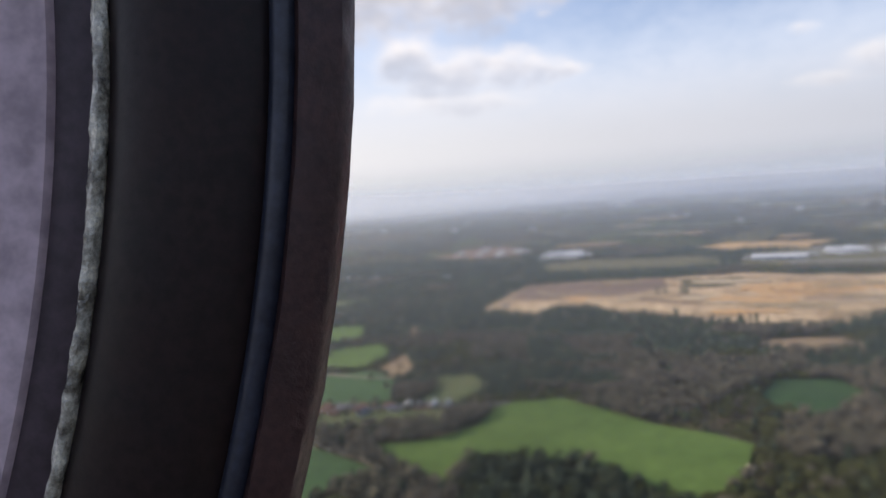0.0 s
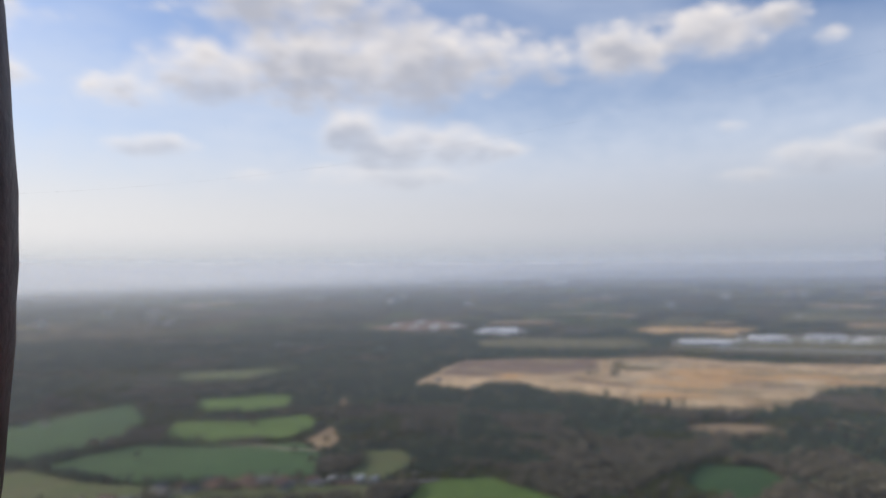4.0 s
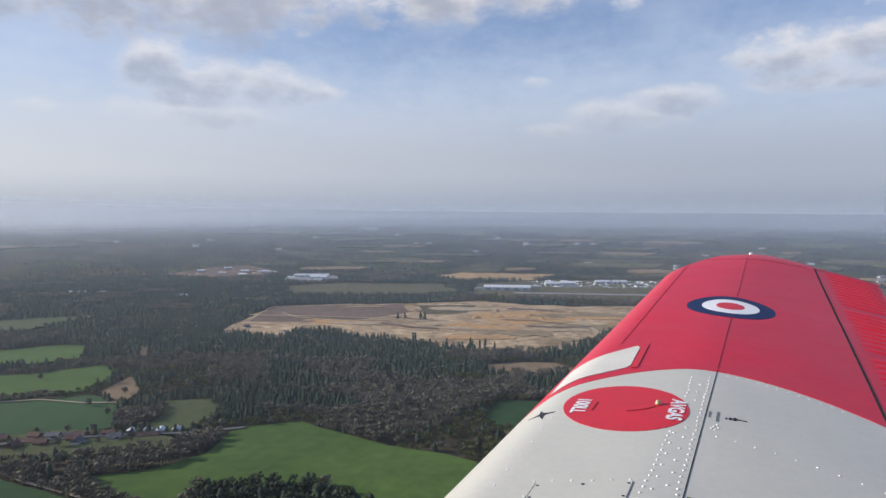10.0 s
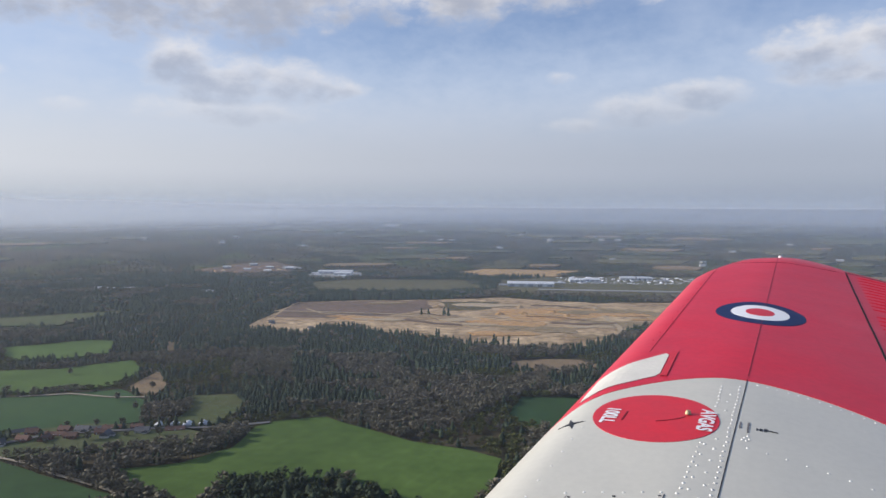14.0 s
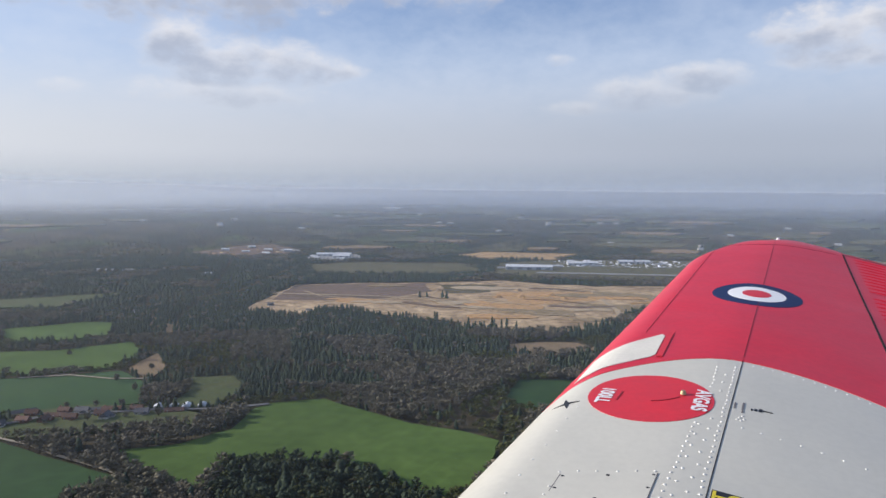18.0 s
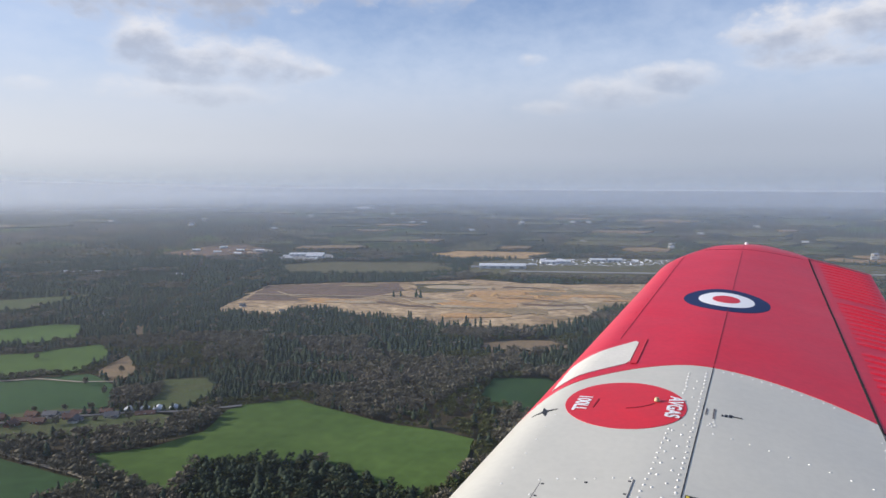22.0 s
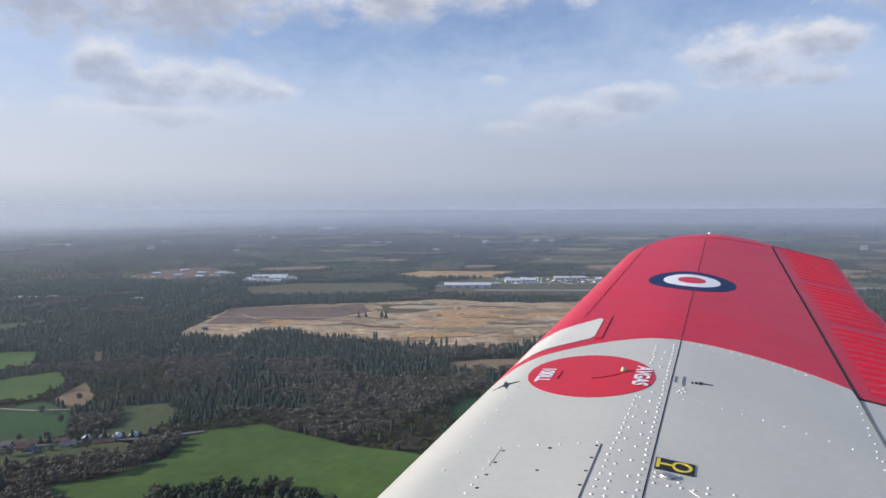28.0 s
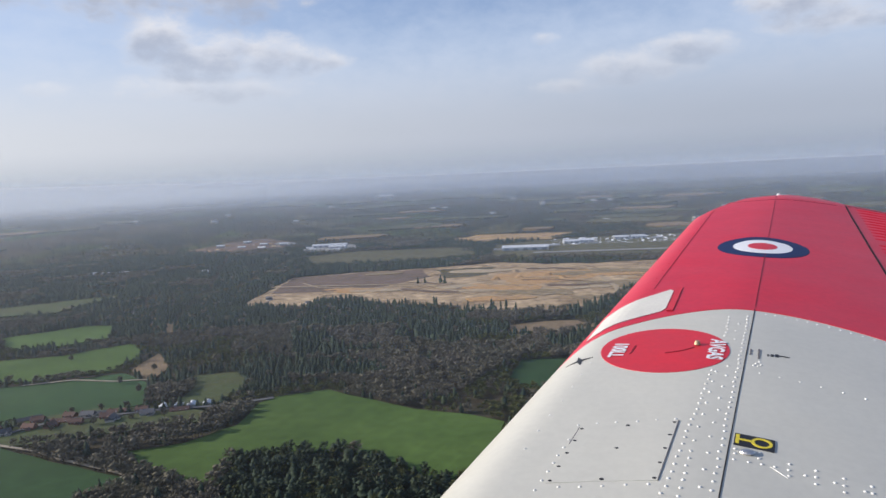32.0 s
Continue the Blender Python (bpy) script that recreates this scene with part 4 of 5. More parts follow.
tr = random.Random(11)
row_of(lone_tree("pine", 21, 0.80, CONIFER_M, "tall dark pine at the quarry's edge", "pine_tree"),
       [(-477 + 9 * k + tr.uniform(-3, 3), 1098 + tr.uniform(-7, 7) + k * 1.5) for k in range(9)] + [(-545, 1122), (-552, 1128), (-610, 1133), (-268, 1300), (-262, 1330), (-270, 1360)], "pines along the quarry", tr)
row_of(lone_tree("pine", 22, 0.95, CONIFER_M, "single dark conifer standing on the sand", "conifer_tree"), [(-643, 1368), (-655, 1374), (-690, 1372), (-700, 1360)], "conifers in the quarry", tr)
row_of(lone_tree("broad", 12, 1.1, TWIG_M, "leafless brown hedgerow tree", "hedgerow_tree"),
       [(-905, 515), (-860, 540), (-802, 556), (-735, 640), (-765, 732), (-958, 652), (-1010, 616), (-908, 690), (-880, 745), (-668, 620), (-867, 1008), (-890, 845), (-930, 790),
        (-700, 655), (-640, 575), (-820, 470), (-770, 395), (-840, 380), (-1080, 660), (-985, 560), (-905, 450), (-690, 595), (-850, 660)], "hedgerow trees", tr)
row_of(lone_tree("broad", 11, 1.2, TWIG_M, "leafless garden tree in the village", "garden_tree", 8),
       [(-672, 420), (-660, 452), (-650, 500), (-628, 516), (-606, 528), (-575, 505), (-548, 520), (-622, 455), (-690, 405), (-655, 395), (-596, 480), (-566, 548), (-705, 350), (-745, 330),
        (-760, 290), (-720, 300), (-800, 300), (-780, 250), (-690, 440)], "village trees", tr)
row_of(lone_tree("pine", 13, 1.3, CONIFER_M, "dark evergreen screening the farm sheds", "evergreen_tree"),
       [(-600 + 6.5 * k + tr.uniform(-1, 1), 516 + 4.6 * k + tr.uniform(-2, 2)) for k in range(13)] + [(-664, 445), (-668, 452), (-660, 438), (-642, 466)], "evergreens by the sheds", tr)


# ---------------------------------------------------------------- buildings
def gable(bm, sx, sy, z, h, over=0.4):
    """A pitched roof with thickness, ridge along x."""
    a, b = sx / 2 + over, sy / 2 + over
    pts = [(-a, -b, z), (a, -b, z), (a, b, z), (-a, b, z), (-a, 0, z + h), (a, 0, z + h)]
    up = [bm.verts.new(p) for p in pts]
    lo = [bm.verts.new((p[0], p[1], p[2] - 0.25)) for p in pts]
    for f in ((0, 1, 5, 4), (2, 3, 4, 5)):
        bm.faces.new([up[i] for i in f]), bm.faces.new([lo[i] for i in reversed(f)])
    for f in ((0, 4, 3), (1, 2, 5)):
        bm.faces.new([up[i] for i in f]), bm.faces.new([lo[i] for i in reversed(f)])
    for i, j in ((0, 1), (1, 2), (2, 3), (3, 0)):
        bm.faces.new((up[j], up[i], lo[i], lo[j]))
    return bm


def house(label, wall_m, roof_m, L=12.0, W=7.5, eaves=5.0, ridge=3.2, wing=True):
    root = tagged(new("house"), label, "house", "village houses")
    bm = boxes((0, 0, eaves / 2, L, W, eaves))
    for s in (-1, 1):
        v = [bm.verts.new(p) for p in ((s * L / 2, -W / 2, eaves), (s * L / 2, W / 2, eaves), (s * L / 2, 0, eaves + ridge * 0.94))]
        bm.faces.new(v)
    if wing:
        box(bm, L * 0.22, -W * 0.62, eaves * 0.42, L * 0.36, W * 0.5, eaves * 0.84)
    part("wall", bm, wall_m, root)
    roof = part("roof", gable(bmesh.new(), L, W, eaves + 0.05, ridge), roof_m, root)
    if wing:
        wr = part("wing_roof", gable(bmesh.new(), W * 0.5, L * 0.36, 0, ridge * 0.5, 0.3), roof_m, root)
        wr.matrix_basis = pose(L * 0.22, -W * 0.62, eaves * 0.86, 0, 0, 90)
    ch = part("chimney", boxes((-L * 0.36, 0, eaves + ridge * 0.95, 0.9, 0.9, 2.0), (-L * 0.36, 0, eaves + ridge * 0.95 + 1.05, 1.1, 1.1, 0.15)), BRICK, roof, "brick chimney stack")
    for side in (-1, 1):
        for k in range(3):
            for z in (1.5, 3.9):
                x = -L * 0.33 + k * L * 0.33
                if side < 0 and wing and k == 2:
                    continue
                w = part("window", boxes((x, side * (W / 2 + 0.02), z, 1.4, 0.10, 1.3)), WHITE, root)
                part("pane", boxes((x, side * (W / 2 + 0.06), z, 1.15, 0.06, 1.05)), GLASS_DARK, w)
    part("door", boxes((0.1 - L * 0.16, -(W / 2 + 0.04), 1.05, 1.0, 0.10, 2.1)), BLACK, root)
    return root


def put_all(proto, spots):
    for k, (x, y, a) in enumerate(spots):
        m = pose(x, y, float(ground_z(x, y)) + 0.05, 0, 0, a)
        if k == 0:
            proto.matrix_basis = m
        else:
            copy_thing(proto, m)


put_all(house("red-brick village house with brown tiled roof", BRICK, TILE), [(-648, 452, 20), (-632, 462, 110), (-660, 470, 35), (-617, 478, 30), (-602, 500, 40), (-584, 527, 30), (-640, 490, 15), (-676, 436, 100)])
put_all(house("pale-rendered village house with grey slate roof", RENDERED, SLATE, 13, 8, 5.2, 3.4), [(-656, 432, 60), (-624, 497, 25), (-590, 495, 120), (-570, 520, 35), (-665, 408, 10), (-690, 420, 75)])
put_all(house("long brick cottage with brown tiled roof", BRICK, TILE, 18, 6.5, 3.6, 3.0, False), [(-636, 476, 30), (-606, 516, 30), (-548, 540, 40), (-700, 372, 20)])


def shed(label, L, W, eaves, ridge, wall_m, roof_m, name="shed", cat="shed", doors=3, group=""):
    root = tagged(new(name), label, cat, group)
    bm = boxes((0, 0, eaves / 2, L, W, eaves))
    for s in (-1, 1):
        bm.faces.new([bm.verts.new(p) for p in ((s * L / 2, -W / 2, eaves), (s * L / 2, W / 2, eaves), (s * L / 2, 0, eaves + ridge * 0.94))])
    part("wall", bm, wall_m, root)
    part("roof", gable(bmesh.new(), L, W, eaves + 0.05, ridge, 0.6), roof_m, root)
    for k in range(doors):
        x = L * ((k + 0.5) / doors - 0.5)
        part("door", boxes((x, -(W / 2 + 0.06), eaves * 0.4, L / doors * 0.5, 0.16, eaves * 0.8)), SHEET_GREY, root)
    return root


put_all(shed("white-gabled farm shed behind a row of evergreens", 10, 8, 4.2, 2.2, RENDERED, SHEET, doors=1, group="farm sheds"), [(-572, 543, -55), (-560, 551, -55), (-549, 558, -55), (-536, 566, -55)])
put_all(shed("dark low barn beside the village road", 26, 8, 3.4, 2.4, BRICK, SLATE, "barn", "barn"), [(-620, 508, 35), (-676, 470, 60)])
put_all(shed("long white airfield hangar with ribbed roof", 130, 40, 11, 5, SHEET, SHEET, "hangar", "hangar", 5), [(-689, 2010, 20)])
put_all(shed("white airfield hangar with ribbed metal roof", 45, 34, 9, 4, SHEET, SHEET, "hangar", "hangar", 3, "airfield hangars"), [(-487, 2330, 20), (-440, 2352, 22), (-572, 2235, 20), (-610, 2200, 24)])
put_all(shed("low grey airfield building", 34, 14, 5, 2.5, RENDERED, SHEET_GREY, "airfield_building", "building", 3, "airfield buildings"), [(-760, 1995, 20), (-640, 2120, 20), (-380, 2330, 22), (-540, 2180, 18), (-250, 2420, 24), (-140, 2450, 24)])
put_all(shed("white warehouse in a grey yard", 55, 26, 10, 3.5, SHEET, SHEET, "warehouse", "warehouse", 3, "yard warehouses"), [(-1376, 2112, 24), (-1425, 2080, 30), (-1340, 2050, 20)])
put_all(shed("small white depot building", 22, 12, 5, 2.2, RENDERED, SHEET, "depot", "building", 2, "depots"),
        [(-1652, 1408, 40), (-1630, 1420, 40), (-1379, 1480, 30), (-1610, 1437, 38), (-1690, 1400, 40), (-1412, 2010, 24), (-1450, 2050, 28), (-1320, 2010, 24)])
put_all(shed("pale building of the gravel works", 26, 13, 8, 3, SHEET_GREY, SHEET, "works_building", "building", 2, "gravel works"),
        [(-1700, 2010, 40), (-1660, 2080, 20), (-1740, 2090, 60), (-1630, 2030, 10), (-1780, 2000, 34), (-1600, 2110, 34)])
put_all(shed("distant white warehouse in the hazy plain", 90, 30, 9, 4, SHEET, SHEET, "far_warehouse", "warehouse", 4, "far warehouses"), [(-2031, 3600, 28)])
put_all(shed("distant pale building in the hazy plain", 24, 12, 5, 2.5, RENDERED, SHEET_GREY, "far_building", "building", 2, "far buildings"),
        [(-830, 3401, 10), (-760, 3420, 12), (-2350, 2700, 40), (-1500, 3100, 24), (-1450, 3120, 22), (-500, 3300, 8), (-250, 3150, 4), (-1900, 2600, 34), (-2600, 2400, 44), (-1150, 2950, 20), (120, 3000, 0),
         (-2500, 1499, 60), (-2450, 1530, 60), (-1250, 3500, 20), (-50, 3450, 0), *[(r * math.sin(radians(a)), r * math.cos(radians(a)), 20 - a + 17 * k) for a, r in ((276, 3138), (248, 2809), (-17.5, 3420), (271, 2948), (298, 3186), (-6.5, 2780), (318, 3335), (277, 2867), (301, 3085), (6.5, 2700), (8.5, 3300), (294, 2935)) for k in range(3) for r in (r + 28 * k,)], (-640, 2800, 12), (-2050, 3100, 30), (-1750, 3400, 28)])
put_all(shed("isolated white cottage in the wood", 10, 7, 4, 2.5, RENDERED, SLATE, "cottage", "house", 1, "wood cottages"), [(-364, 949, 15), (-907, 1140, 24), (-896, 1127, 74), (-797, 1112, 10), (-1060, 960, 30), (-1130, 480, 70), (-1110, 500, 20)])


def heap(r, h, mat, label):
    bm = bmesh.new()
    bmesh.ops.create_cone(bm, cap_ends=True, segments=14, radius1=r, radius2=r * 0.12, depth=h)
    bmesh.ops.subdivide_edges(bm, edges=bm.edges[:], cuts=1)
    for v in bm.verts:
        q = 1 + 0.28 * noise.noise(Vector((v.co.x * 0.13, v.co.y * 0.13, r)))
        v.co = Vector((v.co.x * q, v.co.y * q * 0.8, (v.co.z + h / 2) * (1 + 0.25 * noise.noise(v.co * 0.1))))
    ob = part("sand_heap", bm, mat, None)
    return tagged(ob, label, "heap", "sand heaps")


for mat, lab, spots in ((SAND, "pale heap of quarried sand", [(-1690, 2060), (-1720, 2030), (-1640, 2000), (-1660, 2120), (-1760, 1960), (-1790, 2040), (-1620, 2080), (-720, 1480), (-560, 1560)]),
                        (SAND_ORANGE, "orange heap of freshly dug sand", [(-520, 1470), (-470, 1520), (-560, 1440), (-430, 1480), (-1770, 1930), (-1700, 1950)])):
    first = heap(17, 7, mat, lab)
    put_all(first, [(x, y, 37 * k) for k, (x, y) in enumerate(spots)])


def cars():
    """Rows of parked cars: body and cabin each."""
    body = np.array([(x * 2.2, y * 0.9, z) for z in (0.3, 0.95) for x, y in ((-1, -1), (1, -1), (1, 1), (-1, 1))] +
                    [(x * 1.1 - 0.2, y * 0.75, 1.5) for x, y in ((-1, -1), (1, -1), (1, 1), (-1, 1))])
    fs = []
    for b in (0, 4):
        for k in range(4):
            j = (k + 1) % 4
            fs += [(b + k, b + j, b + 4 + j), (b + k, b + 4 + j, b + 4 + k)]
    fs += [(8, 9, 10), (8, 10, 11)]
    r = np.random.default_rng(3)
    pts = []
    for row in range(13):
        for k in range(150):
            if r.uniform() < 0.34:
                continue
            u, v = k * 5.2, row * 17
            pts.append((-640 + u * 0.938 - v * 0.354, 2130 + u * 0.352 + v * 0.918))
    p = np.array(pts)
    keep = inside(AIRFIELD, p[:, 0], p[:, 1])
    p = p[keep]
    tm = (body, np.array(fs), [0] * len(fs))
    stamp("parked_cars", [tm], p[:, 0], p[:, 1], p[:, 0] * 0 + 0.5, r.choice([1.2, 1.35, 1.6, 2.6], len(p), p=[0.4, 0.3, 0.2, 0.1]), np.full(len(p), 1.0), [CAR_M], "rows of parked cars on the airfield", r, "cars")


cars()


# ---------------------------------------------------------------- the aircraft's wing
TIP_Y, ROOT_Y, JOINT_Y, CORNER_Y = 4.69, 0.45, 4.335, 4.395


def le(y):
    """Leading edge: swept a little, rounded in at the tip."""
    base = -0.728 + (y - 1.25) * 0.060
    t = max(0.0, (y - 4.05) / (TIP_Y - 4.05))
    return base + 0.385 * (1 - math.sqrt(max(0.0, 1 - t ** 1.2)))


def te(y):
    """Trailing edge: a step in the aileron, and the raked tip behind the corner."""
    if y < 2.2:
        return 0.56 + (2.2 - y) * 0.03
    if y <= CORNER_Y:
        return 0.535 - (y - 2.2) * 0.010 - (0.020 if y > 3.33 else 0.0)
    t = (y - CORNER_Y) / (TIP_Y - CORNER_Y)
    return 0.205 - 0.335 * (1 - math.sqrt(max(0.0, 1 - t ** 1.15)))


def hinge(y):
    return 0.198 + (4.33 - y) * 0.049


def skin(x, y, lift=0.0):
    """Upper surface of the wing, relative to the eye's usual place."""
    a, b = le(y), max(te(y), te(min(y, CORNER_Y)) - 1.0 * max(0.0, y - CORNER_Y))
    u = min(1.0, max(0.0, (x - a) / max(0.02, b - a)))
    z = -0.7692 - 0.0302 * x + 0.1267 * y
    k = min(1.0, (b - a) / 0.9)
    z += k * (-0.080 * max(0.0, (0.13 - u) / 0.13) ** 2.3 - 0.034 * max(0.0, (0.42 - u) / 0.42) ** 1.5 - 0.105 * max(0.0, (u - 0.34) / 0.66) ** 1.45)
    z += -0.04 * max(0.0, (y - 4.35) / 0.34) ** 2
    return Vector((x, y, EYE_H + z + lift))


def belly(x, y):
    a, b = le(y), te(y)
    u = min(1.0, max(0.0, (x - a) / max(0.02, b - a)))
    k = min(1.0, (b - a) / 0.9)
    p = skin(x, y)
    z0 = EYE_H - 0.7692 - 0.0302 * x + 0.1267 * y
    d = 0.085 + 0.06 * math.sin(math.pi * min(1, u * 1.1) ** 0.6) * (1 - u)
    return Vector((x, y, min(p.z - 0.003, z0 - k * d * (1 - 0.55 * u) - (0.02 if y < 4.5 else 0))))


def bound(x):
    """Edge between the grey inner and the red outer paint."""
    return 2.408 - (0.72 if x > -0.14 else 1.40) * (x + 0.14) ** 2


def sheet_between(us, ys_of, name, mat, parent, label="", nx=40, both=True, xr=None):
    """A skin panel with depth: upper and lower surface and closed edges."""
    bm = bmesh.new()
    top, low = [], []
    ny = us
    for j in range(ny + 1):
        rt, rl = [], []
        for i in range(nx + 1):
            f = i / nx
            f = f ** 1.6 if f < 0.5 else f ** 1.6
            x, y = ys_of(f, j / ny)
            rt.append(bm.verts.new(skin(x, y))), rl.append(bm.verts.new(belly(x, y)))
        top.append(rt), low.append(rl)
    for j in range(ny):
        for i in range(nx):
            bm.faces.new((top[j][i], top[j][i + 1], top[j + 1][i + 1], top[j + 1][i]))
            bm.faces.new((low[j][i], low[j + 1][i], low[j + 1][i + 1], low[j][i + 1]))
    for j in range(ny):
        bm.faces.new((top[j][0], top[j + 1][0], low[j + 1][0], low[j][0]))
        bm.faces.new((top[j][nx], low[j][nx], low[j + 1][nx], top[j + 1][nx]))
    for i in range(nx):
        bm.faces.new((top[0][i], low[0][i], low[0][i + 1], top[0][i + 1]))
        bm.faces.new((top[ny][i], top[ny][i + 1], low[ny][i + 1], low[ny][i]))
    bmesh.ops.recalc_face_normals(bm, faces=bm.faces)
    ob = part(name, bm, mat, parent, label, smooth=True)
    mod_angle(ob)
    return ob


def mod_angle(ob, deg=40):
    """Keeps sharp edges sharp under smooth shading."""
    me = ob.data
    me.set_sharp_from_angle(angle=radians(deg))


wing = tagged(new("aircraft_wing"), "red and pale grey riveted light-aircraft wing with roundel and ribbed aileron", "aircraft wing")
wing.location = (0, 0, 0)


def make_skin():
    """Grey inboard and red outboard skins that meet along a curved paint edge."""
    def grey(f, g):
        y = ROOT_Y + (2.3 - ROOT_Y) * g
        for _ in range(3):
            x = le(y) + (hinge(y) - 0.004 - le(y)) * f
            y = ROOT_Y + (bound(x) - ROOT_Y) * g
        return le(y) + (hinge(y) - 0.004 - le(y)) * f, y

    def red(f, g):
        y = 2.4 + (JOINT_Y - 0.002 - 2.4) * g
        for _ in range(3):
            x = le(y) + (hinge(y) - 0.004 - le(y)) * f
            b = bound(x)
            y = b + (JOINT_Y - 0.002 - b) * g
        return le(y) + (hinge(y) - 0.004 - le(y)) * f, y

    def tip(f, g):
        g = math.sin(g * math.pi / 2)
        y = JOINT_Y + (TIP_Y - JOINT_Y) * g
        b = te(y) if y > CORNER_Y else hinge(y) - 0.004
        return le(y) + (b - le(y)) * f, y

    def edge_cap(f, g):
        y = 4.368 + (CORNER_Y - 4.368) * g
        return hinge(y) + 0.002 + (te(y) - hinge(y) - 0.002) * f, y

    def flap(f, g):
        y = ROOT_Y + (2.205 - ROOT_Y) * g
        a = hinge(y) + 0.001
        return a + (te(y) - a) * f, y

    sheet_between(26, grey, "inner_skin", GREY, wing, "pale grey riveted inner wing skin")
    sheet_between(22, red, "outer_skin", RED, wing, "red painted outer wing skin")
    sheet_between(16, tip, "wing_tip", RED, wing, "rounded red wing tip cap")
    sheet_between(4, edge_cap, "tip_edge", RED, wing, "narrow red edge strip outboard of the aileron", nx=10)
    flap_part = sheet_between(14, flap, "flap", GREY, wing, "pale grey ribbed flap", nx=10)
    for k in range(19):
        y = 1.12 + 0.058 * k
        a, b = hinge(y) + 0.05, te(y) - 0.012
        bm = bmesh.new()
        rows = []
        for i in range(9):
            x = a + (b - a) * i / 8
            t = math.sin(math.pi * min(1, max(0, (i + 0.15) / 8.3))) ** 0.4
            rows.append([bm.verts.new(skin(x, y + dy, lz * t)) for dy, lz in ((-0.015, -0.002), (-0.008, 0.006), (0.008, 0.006), (0.015, -0.002))])
        for p, q in zip(rows, rows[1:]):
            for c in range(3):
                bm.faces.new((p[c], p[c + 1], q[c + 1], q[c]))
        part("rib", bm, GREY, flap_part)


make_skin()


def make_aileron():
    def body(f, g):
        y = 2.222 + (4.360 - 2.222) * g
        a = hinge(y) + 0.004
        return a + (te(y) - a) * f, y
    ail = sheet_between(20, body, "aileron", RED, wing, "red aileron with raised ribs", nx=10)
    n = 34
    for k in range(n):
        y = 2.30 + (4.31 - 2.30) * k / (n - 1)
        if k in (11, 22):
            continue
        bm = bmesh.new()
        a, b = hinge(y) + 0.045, te(y) - 0.012
        rows = []
        for i in range(9):
            x = a + (b - a) * i / 8
            t = math.sin(math.pi * min(1, max(0, (i + 0.15) / 8.3))) ** 0.4
            rows.append([bm.verts.new(skin(x, y + dy, lz * t)) for dy, lz in ((-0.019, -0.002), (-0.010, 0.007), (0.010, 0.007), (0.019, -0.002))])
        for p, q in zip(rows, rows[1:]):
            for c in range(3):
                bm.faces.new((p[c], p[c + 1], q[c + 1], q[c]))
        part("rib", bm, RED, ail)


make_aileron()


def ribbon(name, line, width, mat, parent=wing, lift=0.0012, label=""):
    """A thin flat strip that follows the skin."""
    bm = bmesh.new()
    prev = None
    for i, (x, y) in enumerate(line):
        a, b = line[max(0, i - 1)], line[min(len(line) - 1, i + 1)]
        l = math.hypot(b[0] - a[0], b[1] - a[1]) or 1
        nx, ny = -(b[1] - a[1]) / l * width / 2, (b[0] - a[0]) / l * width / 2
        row = [bm.verts.new(skin(x + nx, y + ny, lift)), bm.verts.new(skin(x - nx, y - ny, lift)),
               bm.verts.new(skin(x - nx, y - ny, -0.001)), bm.verts.new(skin(x + nx, y + ny, -0.001))]
        if prev:
            for c in range(4):
                bm.faces.new((prev[c], prev[(c + 1) % 4], row[(c + 1) % 4], row[c]))
        prev = row
    bmesh.ops.recalc_face_normals(bm, faces=bm.faces)
    return part(name, bm, mat, parent, label)


def line(a, b, n=24):
    return [(a[0] + (b[0] - a[0]) * k / n, a[1] + (b[1] - a[1]) * k / n) for k in range(n + 1)]


DARKRED = material("shadowed_red_joint", rgb(0.27, 0.018, 0.03), 0.7)
ribbon("skin_joint", line((-0.172, ROOT_Y), (-0.152, 2.42)), 0.0021, GAP, label="dark joint line along the spar")
ribbon("skin_joint", line((-0.152, 2.45), (-0.130, 4.64)), 0.0018, DARKRED)
ribbon("skin_joint", line((-0.487, 2.63), (-0.412, JOINT_Y)), 0.0018, DARKRED)
ribbon("tip_joint", [(le(JOINT_Y) + (hinge(JOINT_Y) - le(JOINT_Y)) * k / 30, JOINT_Y) for k in range(1, 29)], 0.003, DARKRED)
ribbon("tip_joint", [(hinge(4.364) + 0.01 + 0.27 * k / 10, 4.364) for k in range(11)], 0.006, GAP, label="dark gap at the aileron's outer end")
ribbon("hinge_gap", [(hinge(y) + 0.001, y) for y in [2.2 + 2.17 * k / 24 for k in range(25)]], 0.0055, GAP, lift=0.0015, label="dark gap ahead of the aileron")
ribbon("flap_gap", [(hinge(y), y) for y in [ROOT_Y + 1.75 * k / 24 for k in range(25)]], 0.004, SEAM, lift=0.0015)
ribbon("aileron_end_gap", [(x, 2.213) for x in [0.28 + 0.26 * k / 10 for k in range(11)]], 0.008, GAP, lift=0.001)
ribbon("paint_edge", [(x, bound(x) + 0.006) for x in [-0.585 + 0.86 * k / 50 for k in range(51)]], 0.009, DISC_RED, lift=0.001, label="bright red edge line between the paints")


